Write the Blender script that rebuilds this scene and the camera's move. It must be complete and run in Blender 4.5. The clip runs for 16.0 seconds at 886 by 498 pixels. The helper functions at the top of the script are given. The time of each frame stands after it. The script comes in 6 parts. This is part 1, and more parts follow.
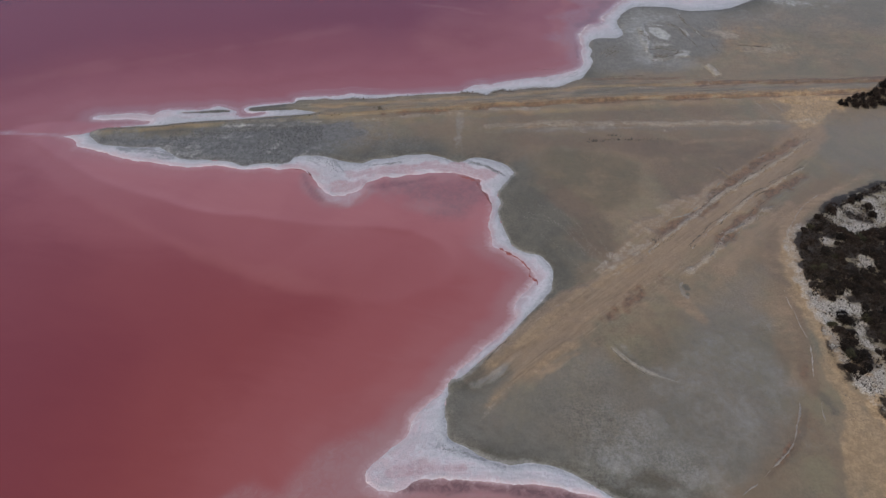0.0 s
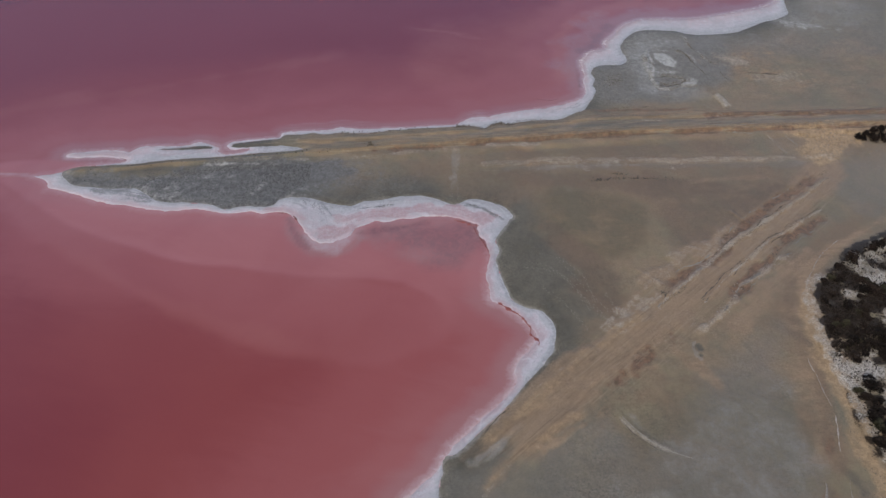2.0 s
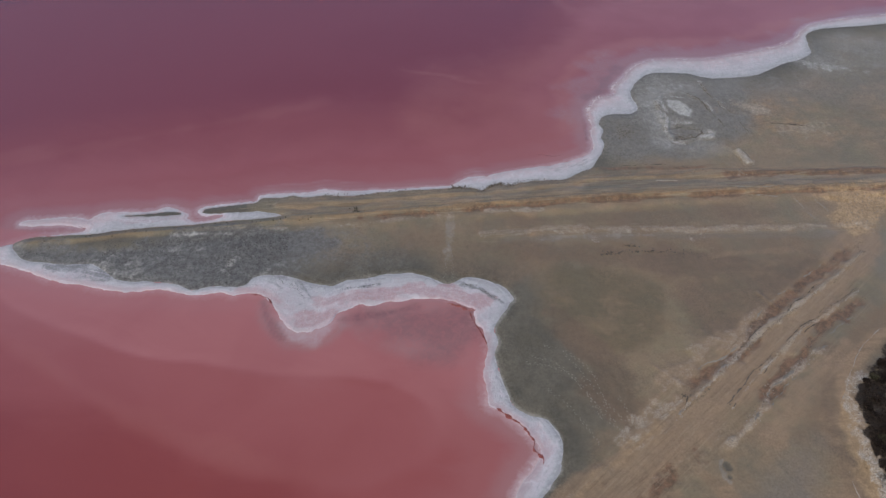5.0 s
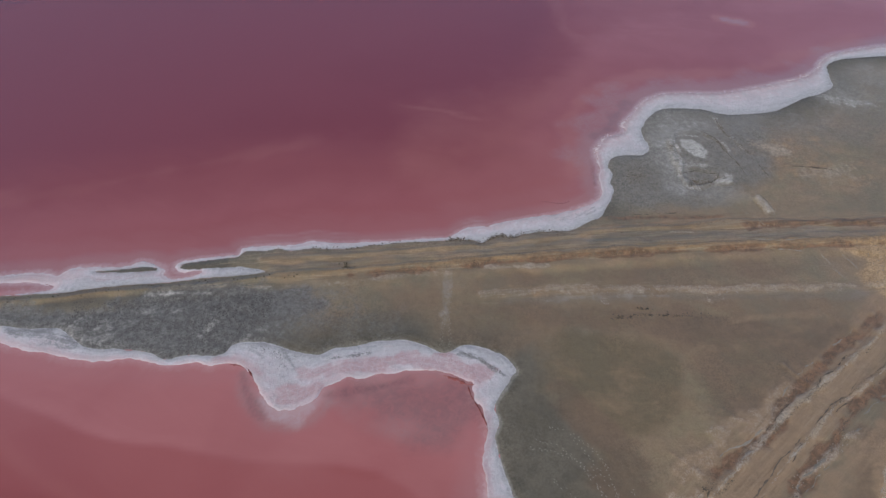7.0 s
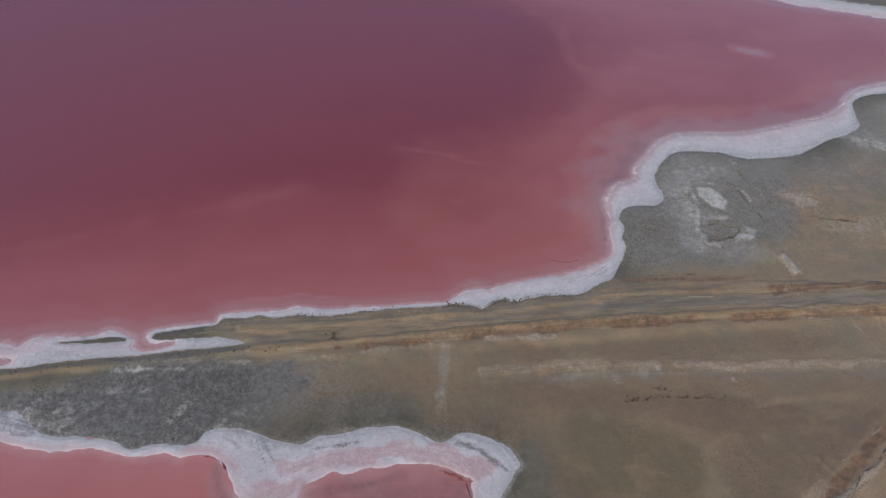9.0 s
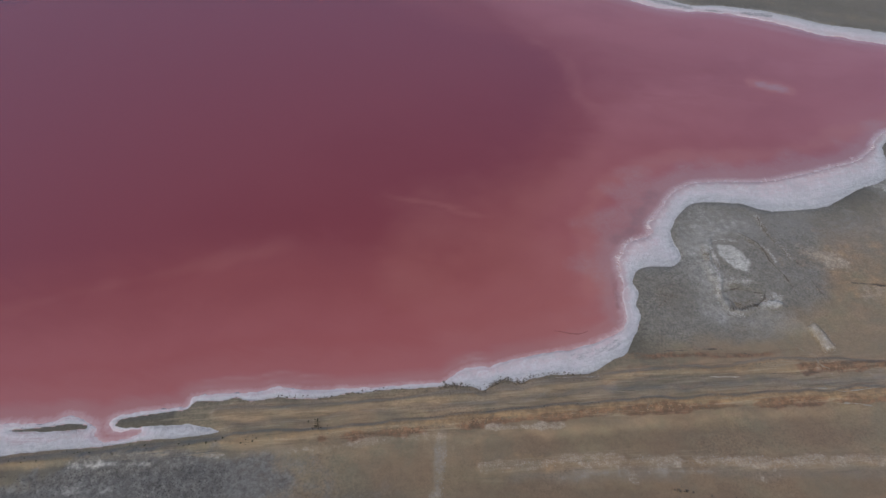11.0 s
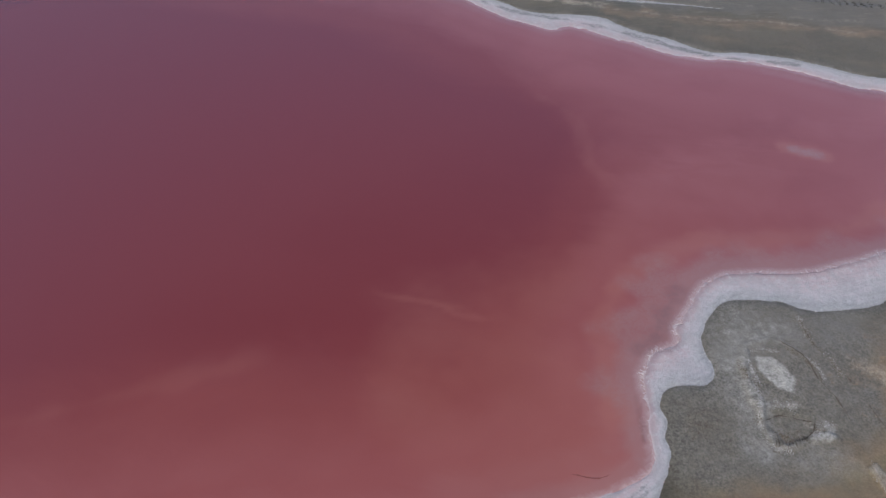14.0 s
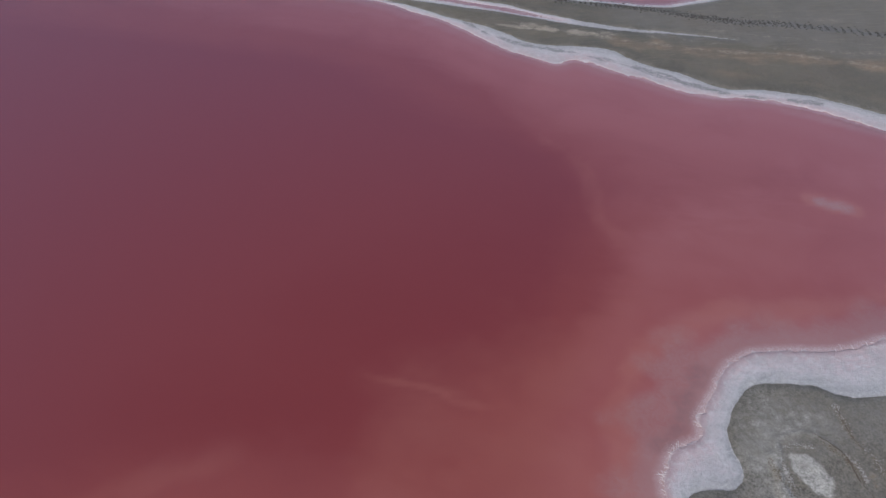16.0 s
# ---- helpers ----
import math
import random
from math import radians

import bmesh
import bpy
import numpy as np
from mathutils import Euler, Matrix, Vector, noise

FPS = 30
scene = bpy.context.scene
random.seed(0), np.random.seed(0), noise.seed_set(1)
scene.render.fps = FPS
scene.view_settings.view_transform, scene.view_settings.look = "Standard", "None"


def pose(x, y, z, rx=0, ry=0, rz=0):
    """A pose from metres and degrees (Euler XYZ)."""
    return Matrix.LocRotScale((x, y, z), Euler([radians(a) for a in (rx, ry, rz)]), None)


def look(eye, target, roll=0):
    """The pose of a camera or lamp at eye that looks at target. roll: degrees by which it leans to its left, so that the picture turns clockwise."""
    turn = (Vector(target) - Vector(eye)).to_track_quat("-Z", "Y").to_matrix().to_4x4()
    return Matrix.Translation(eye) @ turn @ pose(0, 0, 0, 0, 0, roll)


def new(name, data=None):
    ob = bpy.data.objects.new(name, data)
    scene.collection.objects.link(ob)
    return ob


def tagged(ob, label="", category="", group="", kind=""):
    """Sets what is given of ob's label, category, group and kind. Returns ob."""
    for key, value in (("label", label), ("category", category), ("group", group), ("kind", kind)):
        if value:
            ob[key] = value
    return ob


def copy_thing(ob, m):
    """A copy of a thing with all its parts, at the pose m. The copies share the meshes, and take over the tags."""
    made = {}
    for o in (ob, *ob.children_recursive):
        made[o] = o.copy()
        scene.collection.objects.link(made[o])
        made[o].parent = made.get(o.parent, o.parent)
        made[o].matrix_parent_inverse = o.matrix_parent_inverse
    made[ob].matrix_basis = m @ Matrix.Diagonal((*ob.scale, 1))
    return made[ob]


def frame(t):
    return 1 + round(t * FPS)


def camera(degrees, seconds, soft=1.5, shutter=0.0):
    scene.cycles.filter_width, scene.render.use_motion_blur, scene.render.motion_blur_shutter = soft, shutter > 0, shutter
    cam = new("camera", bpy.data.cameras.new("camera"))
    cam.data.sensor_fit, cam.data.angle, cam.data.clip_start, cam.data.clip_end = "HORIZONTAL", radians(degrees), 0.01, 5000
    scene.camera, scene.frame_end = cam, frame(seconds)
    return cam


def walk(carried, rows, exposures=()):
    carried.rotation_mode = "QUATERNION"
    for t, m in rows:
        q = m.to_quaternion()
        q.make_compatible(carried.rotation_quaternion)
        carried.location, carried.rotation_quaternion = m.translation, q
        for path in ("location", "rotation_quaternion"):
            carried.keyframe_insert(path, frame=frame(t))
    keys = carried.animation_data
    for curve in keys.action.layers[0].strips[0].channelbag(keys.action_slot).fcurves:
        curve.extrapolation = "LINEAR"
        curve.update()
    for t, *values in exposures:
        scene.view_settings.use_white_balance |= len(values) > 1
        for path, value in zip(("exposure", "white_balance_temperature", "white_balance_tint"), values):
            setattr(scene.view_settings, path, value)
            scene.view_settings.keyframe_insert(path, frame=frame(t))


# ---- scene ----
cam = camera(63.4, 16.0)
# A drone in level flight, its camera tipped down by half a right angle: seconds, eye, tilt, heading, roll.
ROWS = [
    (0, 3.10, 1.78, 100.49, 44.895, 0.459, -0.098),
    (0.5, 3.29, 5.13, 100.50, 44.931, 0.378, -0.094),
    (1, 3.45, 8.58, 100.51, 44.975, 0.317, -0.082),
    (1.5, 3.60, 12.03, 100.51, 44.973, 0.281, -0.064),
    (2, 3.78, 15.65, 100.52, 44.991, 0.239, -0.048),
    (2.5, 3.96, 19.24, 100.51, 44.989, 0.193, -0.050),
    (3, 4.14, 22.96, 100.52, 45.002, 0.168, -0.053),
    (3.5, 4.35, 26.64, 100.51, 44.992, 0.156, -0.055),
    (4, 4.60, 30.48, 100.51, 45.016, 0.175, -0.046),
    (6.5, 5.98, 49.86, 100.52, 45.075, 0.431, 0.030),
    (7, 6.18, 54.02, 100.53, 45.108, 0.495, 0.035),
    (7.5, 6.37, 58.23, 100.53, 45.109, 0.534, 0.034),
    (8, 6.51, 62.58, 100.53, 45.111, 0.574, 0.027),
    (8.5, 6.67, 66.93, 100.51, 45.079, 0.615, 0.023),
    (9, 6.83, 71.42, 100.51, 45.071, 0.666, 0.019),
    (11.5, 7.57, 93.83, 100.50, 44.989, 0.868, -0.003),
    (12, 7.63, 98.43, 100.51, 45.012, 0.847, -0.009),
    (12.5, 7.61, 102.93, 100.49, 45.002, 0.797, -0.010),
    (13, 7.54, 107.51, 100.51, 45.026, 0.738, 0.002),
    (13.5, 7.48, 112.02, 100.50, 45.033, 0.665, 0.003),
    (14, 7.48, 116.63, 100.52, 45.057, 0.621, 0.018),
    (14.5, 7.52, 121.18, 100.51, 45.047, 0.588, 0.021),
    (15, 7.58, 125.83, 100.52, 45.063, 0.574, 0.031),
    (15.5, 7.72, 130.41, 100.51, 45.058, 0.537, 0.027),
    (16, 7.75, 135.09, 100.52, 45.078, 0.529, 0.024),
]
walk(cam, [(t, pose(x, y, z, tilt, roll, yaw)) for t, x, y, z, tilt, yaw, roll in ROWS])

# ---- light: a bright, thinly overcast sky ----
SUN_UP, SUN_ROUND = 42.0, 215.0
world = bpy.data.worlds.new("overcast_sky")
scene.world = world
world.use_nodes = True
wn, wl = world.node_tree.nodes, world.node_tree.links
sky = wn.new("ShaderNodeTexSky")
sky.sky_type = "NISHITA"
sky.sun_disc = False
sky.sun_elevation, sky.sun_rotation = radians(SUN_UP), radians(SUN_ROUND)
sky.air_density, sky.dust_density, sky.ozone_density = 1.0, 3.0, 1.5
veil = wn.new("ShaderNodeHueSaturation")
veil.inputs["Saturation"].default_value = 1.3
wl.new(sky.outputs[0], veil.inputs["Color"])
wl.new(veil.outputs[0], wn["Background"].inputs[0])
wn["Background"].inputs[1].default_value = 0.115
sun = new("sun", bpy.data.lights.new("sun", "SUN"))
sun.data.energy, sun.data.angle, sun.data.color = 1.75, radians(10), (1.0, 0.93, 0.82)
el, az = radians(SUN_UP), radians(SUN_ROUND)
toward = Vector((math.sin(az) * math.cos(el), math.cos(az) * math.cos(el), math.sin(el)))
sun.matrix_basis = look(toward * 300, (0, 0, 0))
scene.view_settings.exposure = 0.17


# ---- materials ----
class Nodes:
    """A short hand for node materials in world metres."""

    def __init__(self, name):
        self.mat = bpy.data.materials.new(name)
        self.mat.use_nodes = True
        self.n, self.l = self.mat.node_tree.nodes, self.mat.node_tree.links
        self.out = self.n["Principled BSDF"]
        self.pos = self.n.new("ShaderNodeNewGeometry").outputs["Position"]

    def put(self, socket, value):
        if isinstance(value, bpy.types.NodeSocket):
            self.l.new(value, socket)
        else:
            socket.default_value = value

    def attr(self, name):
        node = self.n.new("ShaderNodeAttribute")
        node.attribute_name = name
        return node.outputs["Fac"]

    def stretch(self, scale, turn=0.0):
        """World place turned about z, then scaled along the turned axes."""
        at = self.pos
        for key, value in (("Rotation", (0, 0, radians(turn))), ("Scale", scale)):
            node = self.n.new("ShaderNodeMapping")
            node.inputs[key].default_value = value
            self.l.new(at, node.inputs[0])
            at = node.outputs[0]
        return at

    def noise(self, scale, detail=4.0, rough=0.55, twist=0.0, vector=None):
        node = self.n.new("ShaderNodeTexNoise")
        node.inputs["Scale"].default_value = scale
        node.inputs["Detail"].default_value = detail
        node.inputs["Roughness"].default_value = rough
        node.inputs["Distortion"].default_value = twist
        self.l.new(vector or self.pos, node.inputs["Vector"])
        return node.outputs["Fac"]

    def cells(self, scale, feature="F1", vector=None):
        node = self.n.new("ShaderNodeTexVoronoi")
        node.feature = feature
        node.inputs["Scale"].default_value = scale
        self.l.new(vector or self.pos, node.inputs["Vector"])
        return node.outputs["Distance"]

    def warped(self, scale, amount):
        """World place pushed about by noise."""
        swirl = self.n.new("ShaderNodeTexNoise")
        swirl.inputs["Scale"].default_value = scale
        swirl.inputs["Detail"].default_value = 3.0
        self.l.new(self.pos, swirl.inputs["Vector"])
        node = self.n.new("ShaderNodeVectorMath")
        node.operation = "MULTIPLY_ADD"
        self.l.new(swirl.outputs["Color"], node.inputs[0])
        node.inputs[1].default_value = (amount, amount, amount)
        self.l.new(self.pos, node.inputs[2])
        return node.outputs[0]

    def math(self, op, a, b=0.0, c=0.0):
        node = self.n.new("ShaderNodeMath")
        node.operation = op
        for socket, value in zip(node.inputs, (a, b, c)):
            self.put(socket, value)
        return node.outputs[0]

    def span(self, value, a, b, low=0.0, high=1.0):
        """Value from a..b laid onto low..high with soft ends."""
        node = self.n.new("ShaderNodeMapRange")
        node.interpolation_type = "SMOOTHSTEP"
        for socket, v in zip(node.inputs, (value, a, b, low, high)):
            self.put(socket, v)
        return node.outputs[0]

    def mix(self, fac, a, b, blend="MIX"):
        node = self.n.new("ShaderNodeMix")
        node.data_type, node.blend_type = "RGBA", blend
        self.put(node.inputs[0], fac)
        self.put(node.inputs[6], (*a, 1) if isinstance(a, tuple) else a)
        self.put(node.inputs[7], (*b, 1) if isinstance(b, tuple) else b)
        return node.outputs[2]

    def ramp(self, value, stops):
        node = self.n.new("ShaderNodeValToRGB")
        node.color_ramp.interpolation = "EASE"
        while len(node.color_ramp.elements) < len(stops):
            node.color_ramp.elements.new(0.5)
        for e, (at, colour) in zip(node.color_ramp.elements, stops):
            e.position, e.color = at, (*colour, 1)
        self.put(node.inputs[0], value)
        return node.outputs[0]

    def gloss(self, steep, glancing):
        """A sheen that grows towards glancing views."""
        node = self.n.new("ShaderNodeLayerWeight")
        return self.span(node.outputs["Facing"], 0.08, 0.60, steep, glancing)

    def bump(self, height, distance, strength=1.0):
        node = self.n.new("ShaderNodeBump")
        node.inputs["Distance"].default_value = distance
        node.inputs["Strength"].default_value = strength
        self.put(node.inputs["Height"], height)
        self.l.new(node.outputs[0], self.out.inputs["Normal"])

    def done(self, colour, rough=0.9, specular=0.3):
        self.put(self.out.inputs["Base Color"], (*colour, 1) if isinstance(colour, tuple) else colour)
        self.put(self.out.inputs["Roughness"], rough)
        self.put(self.out.inputs["Specular IOR Level"], specular)
        return self.mat


def mud_material():
    m = Nodes("salt_flat_mud")
    broad, mid, fine = m.noise(0.030, 5, 0.6, 0.3), m.noise(0.11, 9, 0.66, 0.25), m.noise(0.8, 8, 0.72, 0.2)
    grit = m.noise(5.0, 5, 0.75)
    streak = m.noise(0.35, 7, 0.68, 0.5, m.stretch((0.3, 1.1, 1.0), -4))
    slant = m.noise(0.45, 8, 0.72, 0.3, m.stretch((0.25, 1.3, 1.0), -41))
    blot = m.math("ADD", m.math("MULTIPLY", broad, 0.5), m.math("MULTIPLY", mid, 0.5))
    c = m.mix(m.span(blot, 0.42, 0.57), (0.158, 0.145, 0.117), (0.212, 0.170, 0.128))
    c = m.mix(m.span(m.noise(0.06, 6, 0.6, 0.3), 0.48, 0.62, 0.0, 0.6), c, (0.196, 0.180, 0.128))
    c = m.mix(m.span(m.noise(0.09, 7, 0.6, 0.3), 0.52, 0.66, 0.0, 0.5), c, (0.160, 0.120, 0.092))
    c = m.mix(m.span(fine, 0.50, 0.64, 0.0, 0.16), c, (0.108, 0.098, 0.080))
    c = m.mix(m.span(m.noise(1.6, 7, 0.74, 0.3), 0.55, 0.64, 0.0, 0.22), c, (0.250, 0.215, 0.170))
    soft = m.math("ADD", m.math("MULTIPLY", m.math("SUBTRACT", mid, 0.5), 1.6), m.math("MULTIPLY", m.math("SUBTRACT", fine, 0.5), 0.7))
    edge = m.math("MULTIPLY", m.math("SUBTRACT", fine, 0.5), 2.6)
    edge = m.math("ADD", edge, m.math("MULTIPLY", m.math("SUBTRACT", mid, 0.5), 1.4))
    edge = m.math("ADD", edge, m.math("MULTIPLY", m.math("SUBTRACT", grit, 0.5), 1.3))
    rake = m.math("ADD", m.math("MULTIPLY", edge, 0.3), m.math("MULTIPLY", m.math("SUBTRACT", slant, 0.5), 1.1))
    along = m.math("ADD", m.math("MULTIPLY", edge, 0.6), m.math("MULTIPLY", m.math("SUBTRACT", streak, 0.5), 2.2))

    def laid(name, lo, hi, colour, under, most=1.0, rough=None):
        a = m.attr(name)
        there = m.span(a, 0.0, 0.25)
        f = m.math("MULTIPLY", m.span(m.math("ADD", a, m.math("MULTIPLY", rough or edge, 0.7)), lo, hi, 0.0, most), there)
        return m.mix(f, under, colour)

    # Dark tone of damp mud, which also carries the pits' painted shade.
    c = laid("damp_and_shade", 0.0, 1.1, m.mix(m.span(mid, 0.40, 0.60), (0.080, 0.081, 0.076), (0.114, 0.113, 0.103)), c, 0.9, soft)
    c = laid("brown", 0.0, 1.0, (0.170, 0.128, 0.097), c, 0.75, soft)
    c = laid("olive", 0.0, 1.0, m.mix(m.span(mid, 0.40, 0.62), (0.118, 0.103, 0.075), (0.150, 0.124, 0.092)), c, 0.85, soft)
    c = laid("umber", 0.0, 1.0, m.mix(m.span(mid, 0.40, 0.62), (0.122, 0.098, 0.080), (0.150, 0.116, 0.093)), c, 0.85, soft)
    c = laid("film", 0.0, 1.1, m.mix(m.span(mid, 0.40, 0.60), (0.225, 0.238, 0.248), (0.345, 0.362, 0.378)), c, 0.85, m.math("ADD", m.math("MULTIPLY", soft, 0.6), m.math("MULTIPLY", edge, 0.45)))
    c = m.mix(m.math("MULTIPLY", m.attr("cool"), m.span(m.math("ADD", m.math("MULTIPLY", mid, 0.6), m.math("MULTIPLY", fine, 0.4)), 0.36, 0.62, 0.55, 1.0)), c, (0.168, 0.172, 0.176))
    c = m.mix(m.math("MULTIPLY", m.attr("haze"), m.span(m.math("ADD", m.math("MULTIPLY", mid, 0.5), m.math("MULTIPLY", fine, 0.5)), 0.34, 0.64, 0.45, 1.0)), c, (0.285, 0.300, 0.318))
    c = laid("grey", 0.05, 0.75, m.mix(m.span(fine, 0.38, 0.62), (0.093, 0.098, 0.108), (0.148, 0.156, 0.170)), c, 0.92, m.math("MULTIPLY", edge, 0.55))
    c = laid("sand", 0.0, 1.0, m.mix(m.span(slant, 0.34, 0.66), (0.222, 0.167, 0.126), (0.268, 0.206, 0.154)), c, 0.8, rake)
    c = laid("drift", 0.0, 1.0, m.mix(m.span(streak, 0.38, 0.62), (0.205, 0.155, 0.115), (0.300, 0.228, 0.165)), c, 0.75, m.math("ADD", m.math("MULTIPLY", soft, 0.7), m.math("MULTIPLY", along, 0.5)))
    c = laid("tan", 0.1, 0.95, m.mix(m.span(fine, 0.38, 0.62), (0.260, 0.190, 0.120), (0.385, 0.290, 0.190)), c, 0.9, soft)
    c = laid("ochre", 0.15, 1.0, m.mix(m.span(fine, 0.40, 0.62), (0.180, 0.124, 0.082), (0.320, 0.226, 0.138)), c, 0.75, along)
    c = laid("rust", 0.2, 1.0, m.mix(m.span(fine, 0.38, 0.62), (0.088, 0.062, 0.050), (0.190, 0.120, 0.086)), c, 0.88, along)
    c = laid("pale", 0.2, 1.15, m.mix(m.span(grit, 0.38, 0.62), (0.245, 0.222, 0.195), (0.450, 0.428, 0.395)), c, 0.88)
    c = laid("frost", 0.1, 1.15, m.mix(m.span(fine, 0.36, 0.64), (0.250, 0.262, 0.272), (0.460, 0.480, 0.500)), c, 0.85)
    c = laid("pan", 0.0, 1.0, m.mix(m.span(fine, 0.30, 0.70), (0.300, 0.315, 0.333), (0.410, 0.428, 0.448)), c, 0.95, m.math("MULTIPLY", edge, 0.18))
    c = laid("litter", 0.15, 0.6, m.mix(m.span(grit, 0.40, 0.66), (0.006, 0.0045, 0.004), (0.034, 0.024, 0.018)), c, 0.96)
    c = laid("white", 0.25, 1.0, m.mix(m.span(grit, 0.40, 0.60), (0.13, 0.12, 0.11), (0.50, 0.50, 0.50)), c, 0.92)
    specks = m.math("MULTIPLY", m.attr("grey"), m.span(m.noise(1.9, 5, 0.72), 0.53, 0.60))
    c = m.mix(m.math("MULTIPLY", specks, 0.45), c, (0.045, 0.046, 0.048))
    bright = m.math("MULTIPLY", m.attr("grey"), m.span(m.noise(1.1, 6, 0.72), 0.55, 0.63))
    c = m.mix(m.math("MULTIPLY", bright, 0.3), c, (0.265, 0.275, 0.285))
    c = m.mix(m.span(grit, 0.44, 0.66, 0.0, 0.15), c, (0.085, 0.076, 0.064))
    layers = m.noise(1.0, 7, 0.72, 0.15, m.stretch((0.15, 2.5, 1.0), -5.5))
    rills = m.noise(1.0, 7, 0.72, 0.15, m.stretch((0.12, 1.9, 1.0), -41.5))
    c = m.mix(m.math("MULTIPLY", m.attr("layered"), m.span(layers, 0.53, 0.64, 0.0, 0.85)), c, (0.095, 0.080, 0.064))
    c = m.mix(m.math("MULTIPLY", m.attr("layered"), m.span(layers, 0.47, 0.38)), c, (0.265, 0.235, 0.190))
    c = m.mix(m.math("MULTIPLY", m.attr("rilled"), m.span(rills, 0.53, 0.66, 0.0, 0.75)), c, (0.125, 0.094, 0.072))
    c = m.mix(m.math("MULTIPLY", m.attr("rilled"), m.span(rills, 0.47, 0.36, 0.0, 0.75)), c, (0.270, 0.228, 0.180))
    rough_spots = m.math("ADD", m.math("MULTIPLY", m.attr("coarse"), 0.9), m.span(m.noise(0.05, 5, 0.6), 0.46, 0.62, 0.2, 0.65))
    grain = m.math("MULTIPLY", m.span(m.noise(2.6, 8, 0.8), 0.33, 0.67, -0.30, 0.30), rough_spots)
    clotted = m.math("MULTIPLY", m.span(m.noise(0.7, 8, 0.75, 0.3), 0.36, 0.64, -0.17, 0.17), m.attr("coarse"))
    c = m.mix(1.0, c, m.math("ADD", 1.0, m.math("ADD", grain, clotted)), "MULTIPLY")
    c = m.mix(1.0, c, (1.07, 1.015, 0.915), "MULTIPLY")
    m.bump(m.math("ADD", m.math("MULTIPLY", fine, 1.0), m.math("MULTIPLY", grit, 0.3)), 0.12, 0.8)
    return m.done(c, 0.72, m.gloss(0.05, 0.9))


def brine_material():
    """Opaque pink brine, paler and greyer as the lake bed rises under it."""
    m = Nodes("pink_brine")
    wisp = m.noise(0.10, 6, 0.60, 1.6, m.stretch((0.5, 1.4, 1.0), 12))
    fine = m.noise(0.7, 6, 0.68, 1.0)
    cloud = m.noise(0.035, 4, 0.55, 1.0)
    d = m.attr("depth")
    near = m.math("ADD", d, m.math("MULTIPLY", m.math("SUBTRACT", wisp, 0.5), m.span(d, 0.0, 12.0, 1.0, 11.0)))
    near = m.math("ADD", near, m.math("MULTIPLY", m.math("SUBTRACT", fine, 0.5), m.span(d, 0.0, 4.0, 2.6, 0.8)))
    near = m.math("DIVIDE", near, 60.0)
    c = m.ramp(near, [(0.0, (0.50, 0.42, 0.44)), (0.009, (0.395, 0.280, 0.298)), (0.030, (0.322, 0.166, 0.174)), (0.10, (0.308, 0.116, 0.118)), (0.26, (0.284, 0.090, 0.091)), (0.58, (0.236, 0.061, 0.059)), (1.0, (0.199, 0.046, 0.049))])
    soft = m.span(wisp, 0.2, 0.8, 0.7, 1.0)
    c = m.mix(m.math("MULTIPLY", m.attr("core"), soft), c, (0.186, 0.039, 0.042))
    c = m.mix(m.math("MULTIPLY", m.attr("shelf"), soft), c, (0.385, 0.162, 0.168))
    c = m.mix(m.math("MULTIPLY", m.attr("glow"), soft), c, (0.405, 0.180, 0.152))
    c = m.mix(m.math("MULTIPLY", m.attr("bank"), m.span(fine, 0.3, 0.7, 0.5, 1.0)), c, (0.325, 0.214, 0.226))
    c = m.mix(m.math("MULTIPLY", m.attr("shoal"), m.span(fine, 0.3, 0.7, 0.6, 1.0)), c, (0.44, 0.37, 0.395))
    c = m.mix(m.math("MULTIPLY", m.attr("murk"), m.span(fine, 0.3, 0.65, 0.4, 1.0)), c, (0.125, 0.080, 0.088))
    feather = m.math("ADD", m.noise(2.0, 6, 0.75, 2.0), m.math("MULTIPLY", m.attr("cove"), 0.16))
    c = m.mix(m.math("MULTIPLY", m.attr("cove"), m.span(feather, 0.60, 0.72)), c, (0.50, 0.43, 0.455))
    c = m.mix(m.span(cloud, 0.42, 0.68, 0.0, 0.14), c, (0.200, 0.044, 0.050))
    c = m.mix(1.0, c, (1.02, 0.945, 0.915), "MULTIPLY")
    m.bump(m.noise(2.2, 3, 0.6, 0.0, m.stretch((1.0, 0.45, 1.0), 25)), 0.02, 0.25)
    mat = m.done(c, 0.22, m.gloss(0.17, 1.0))
    m.out.inputs["IOR"].default_value = 1.71
    return mat


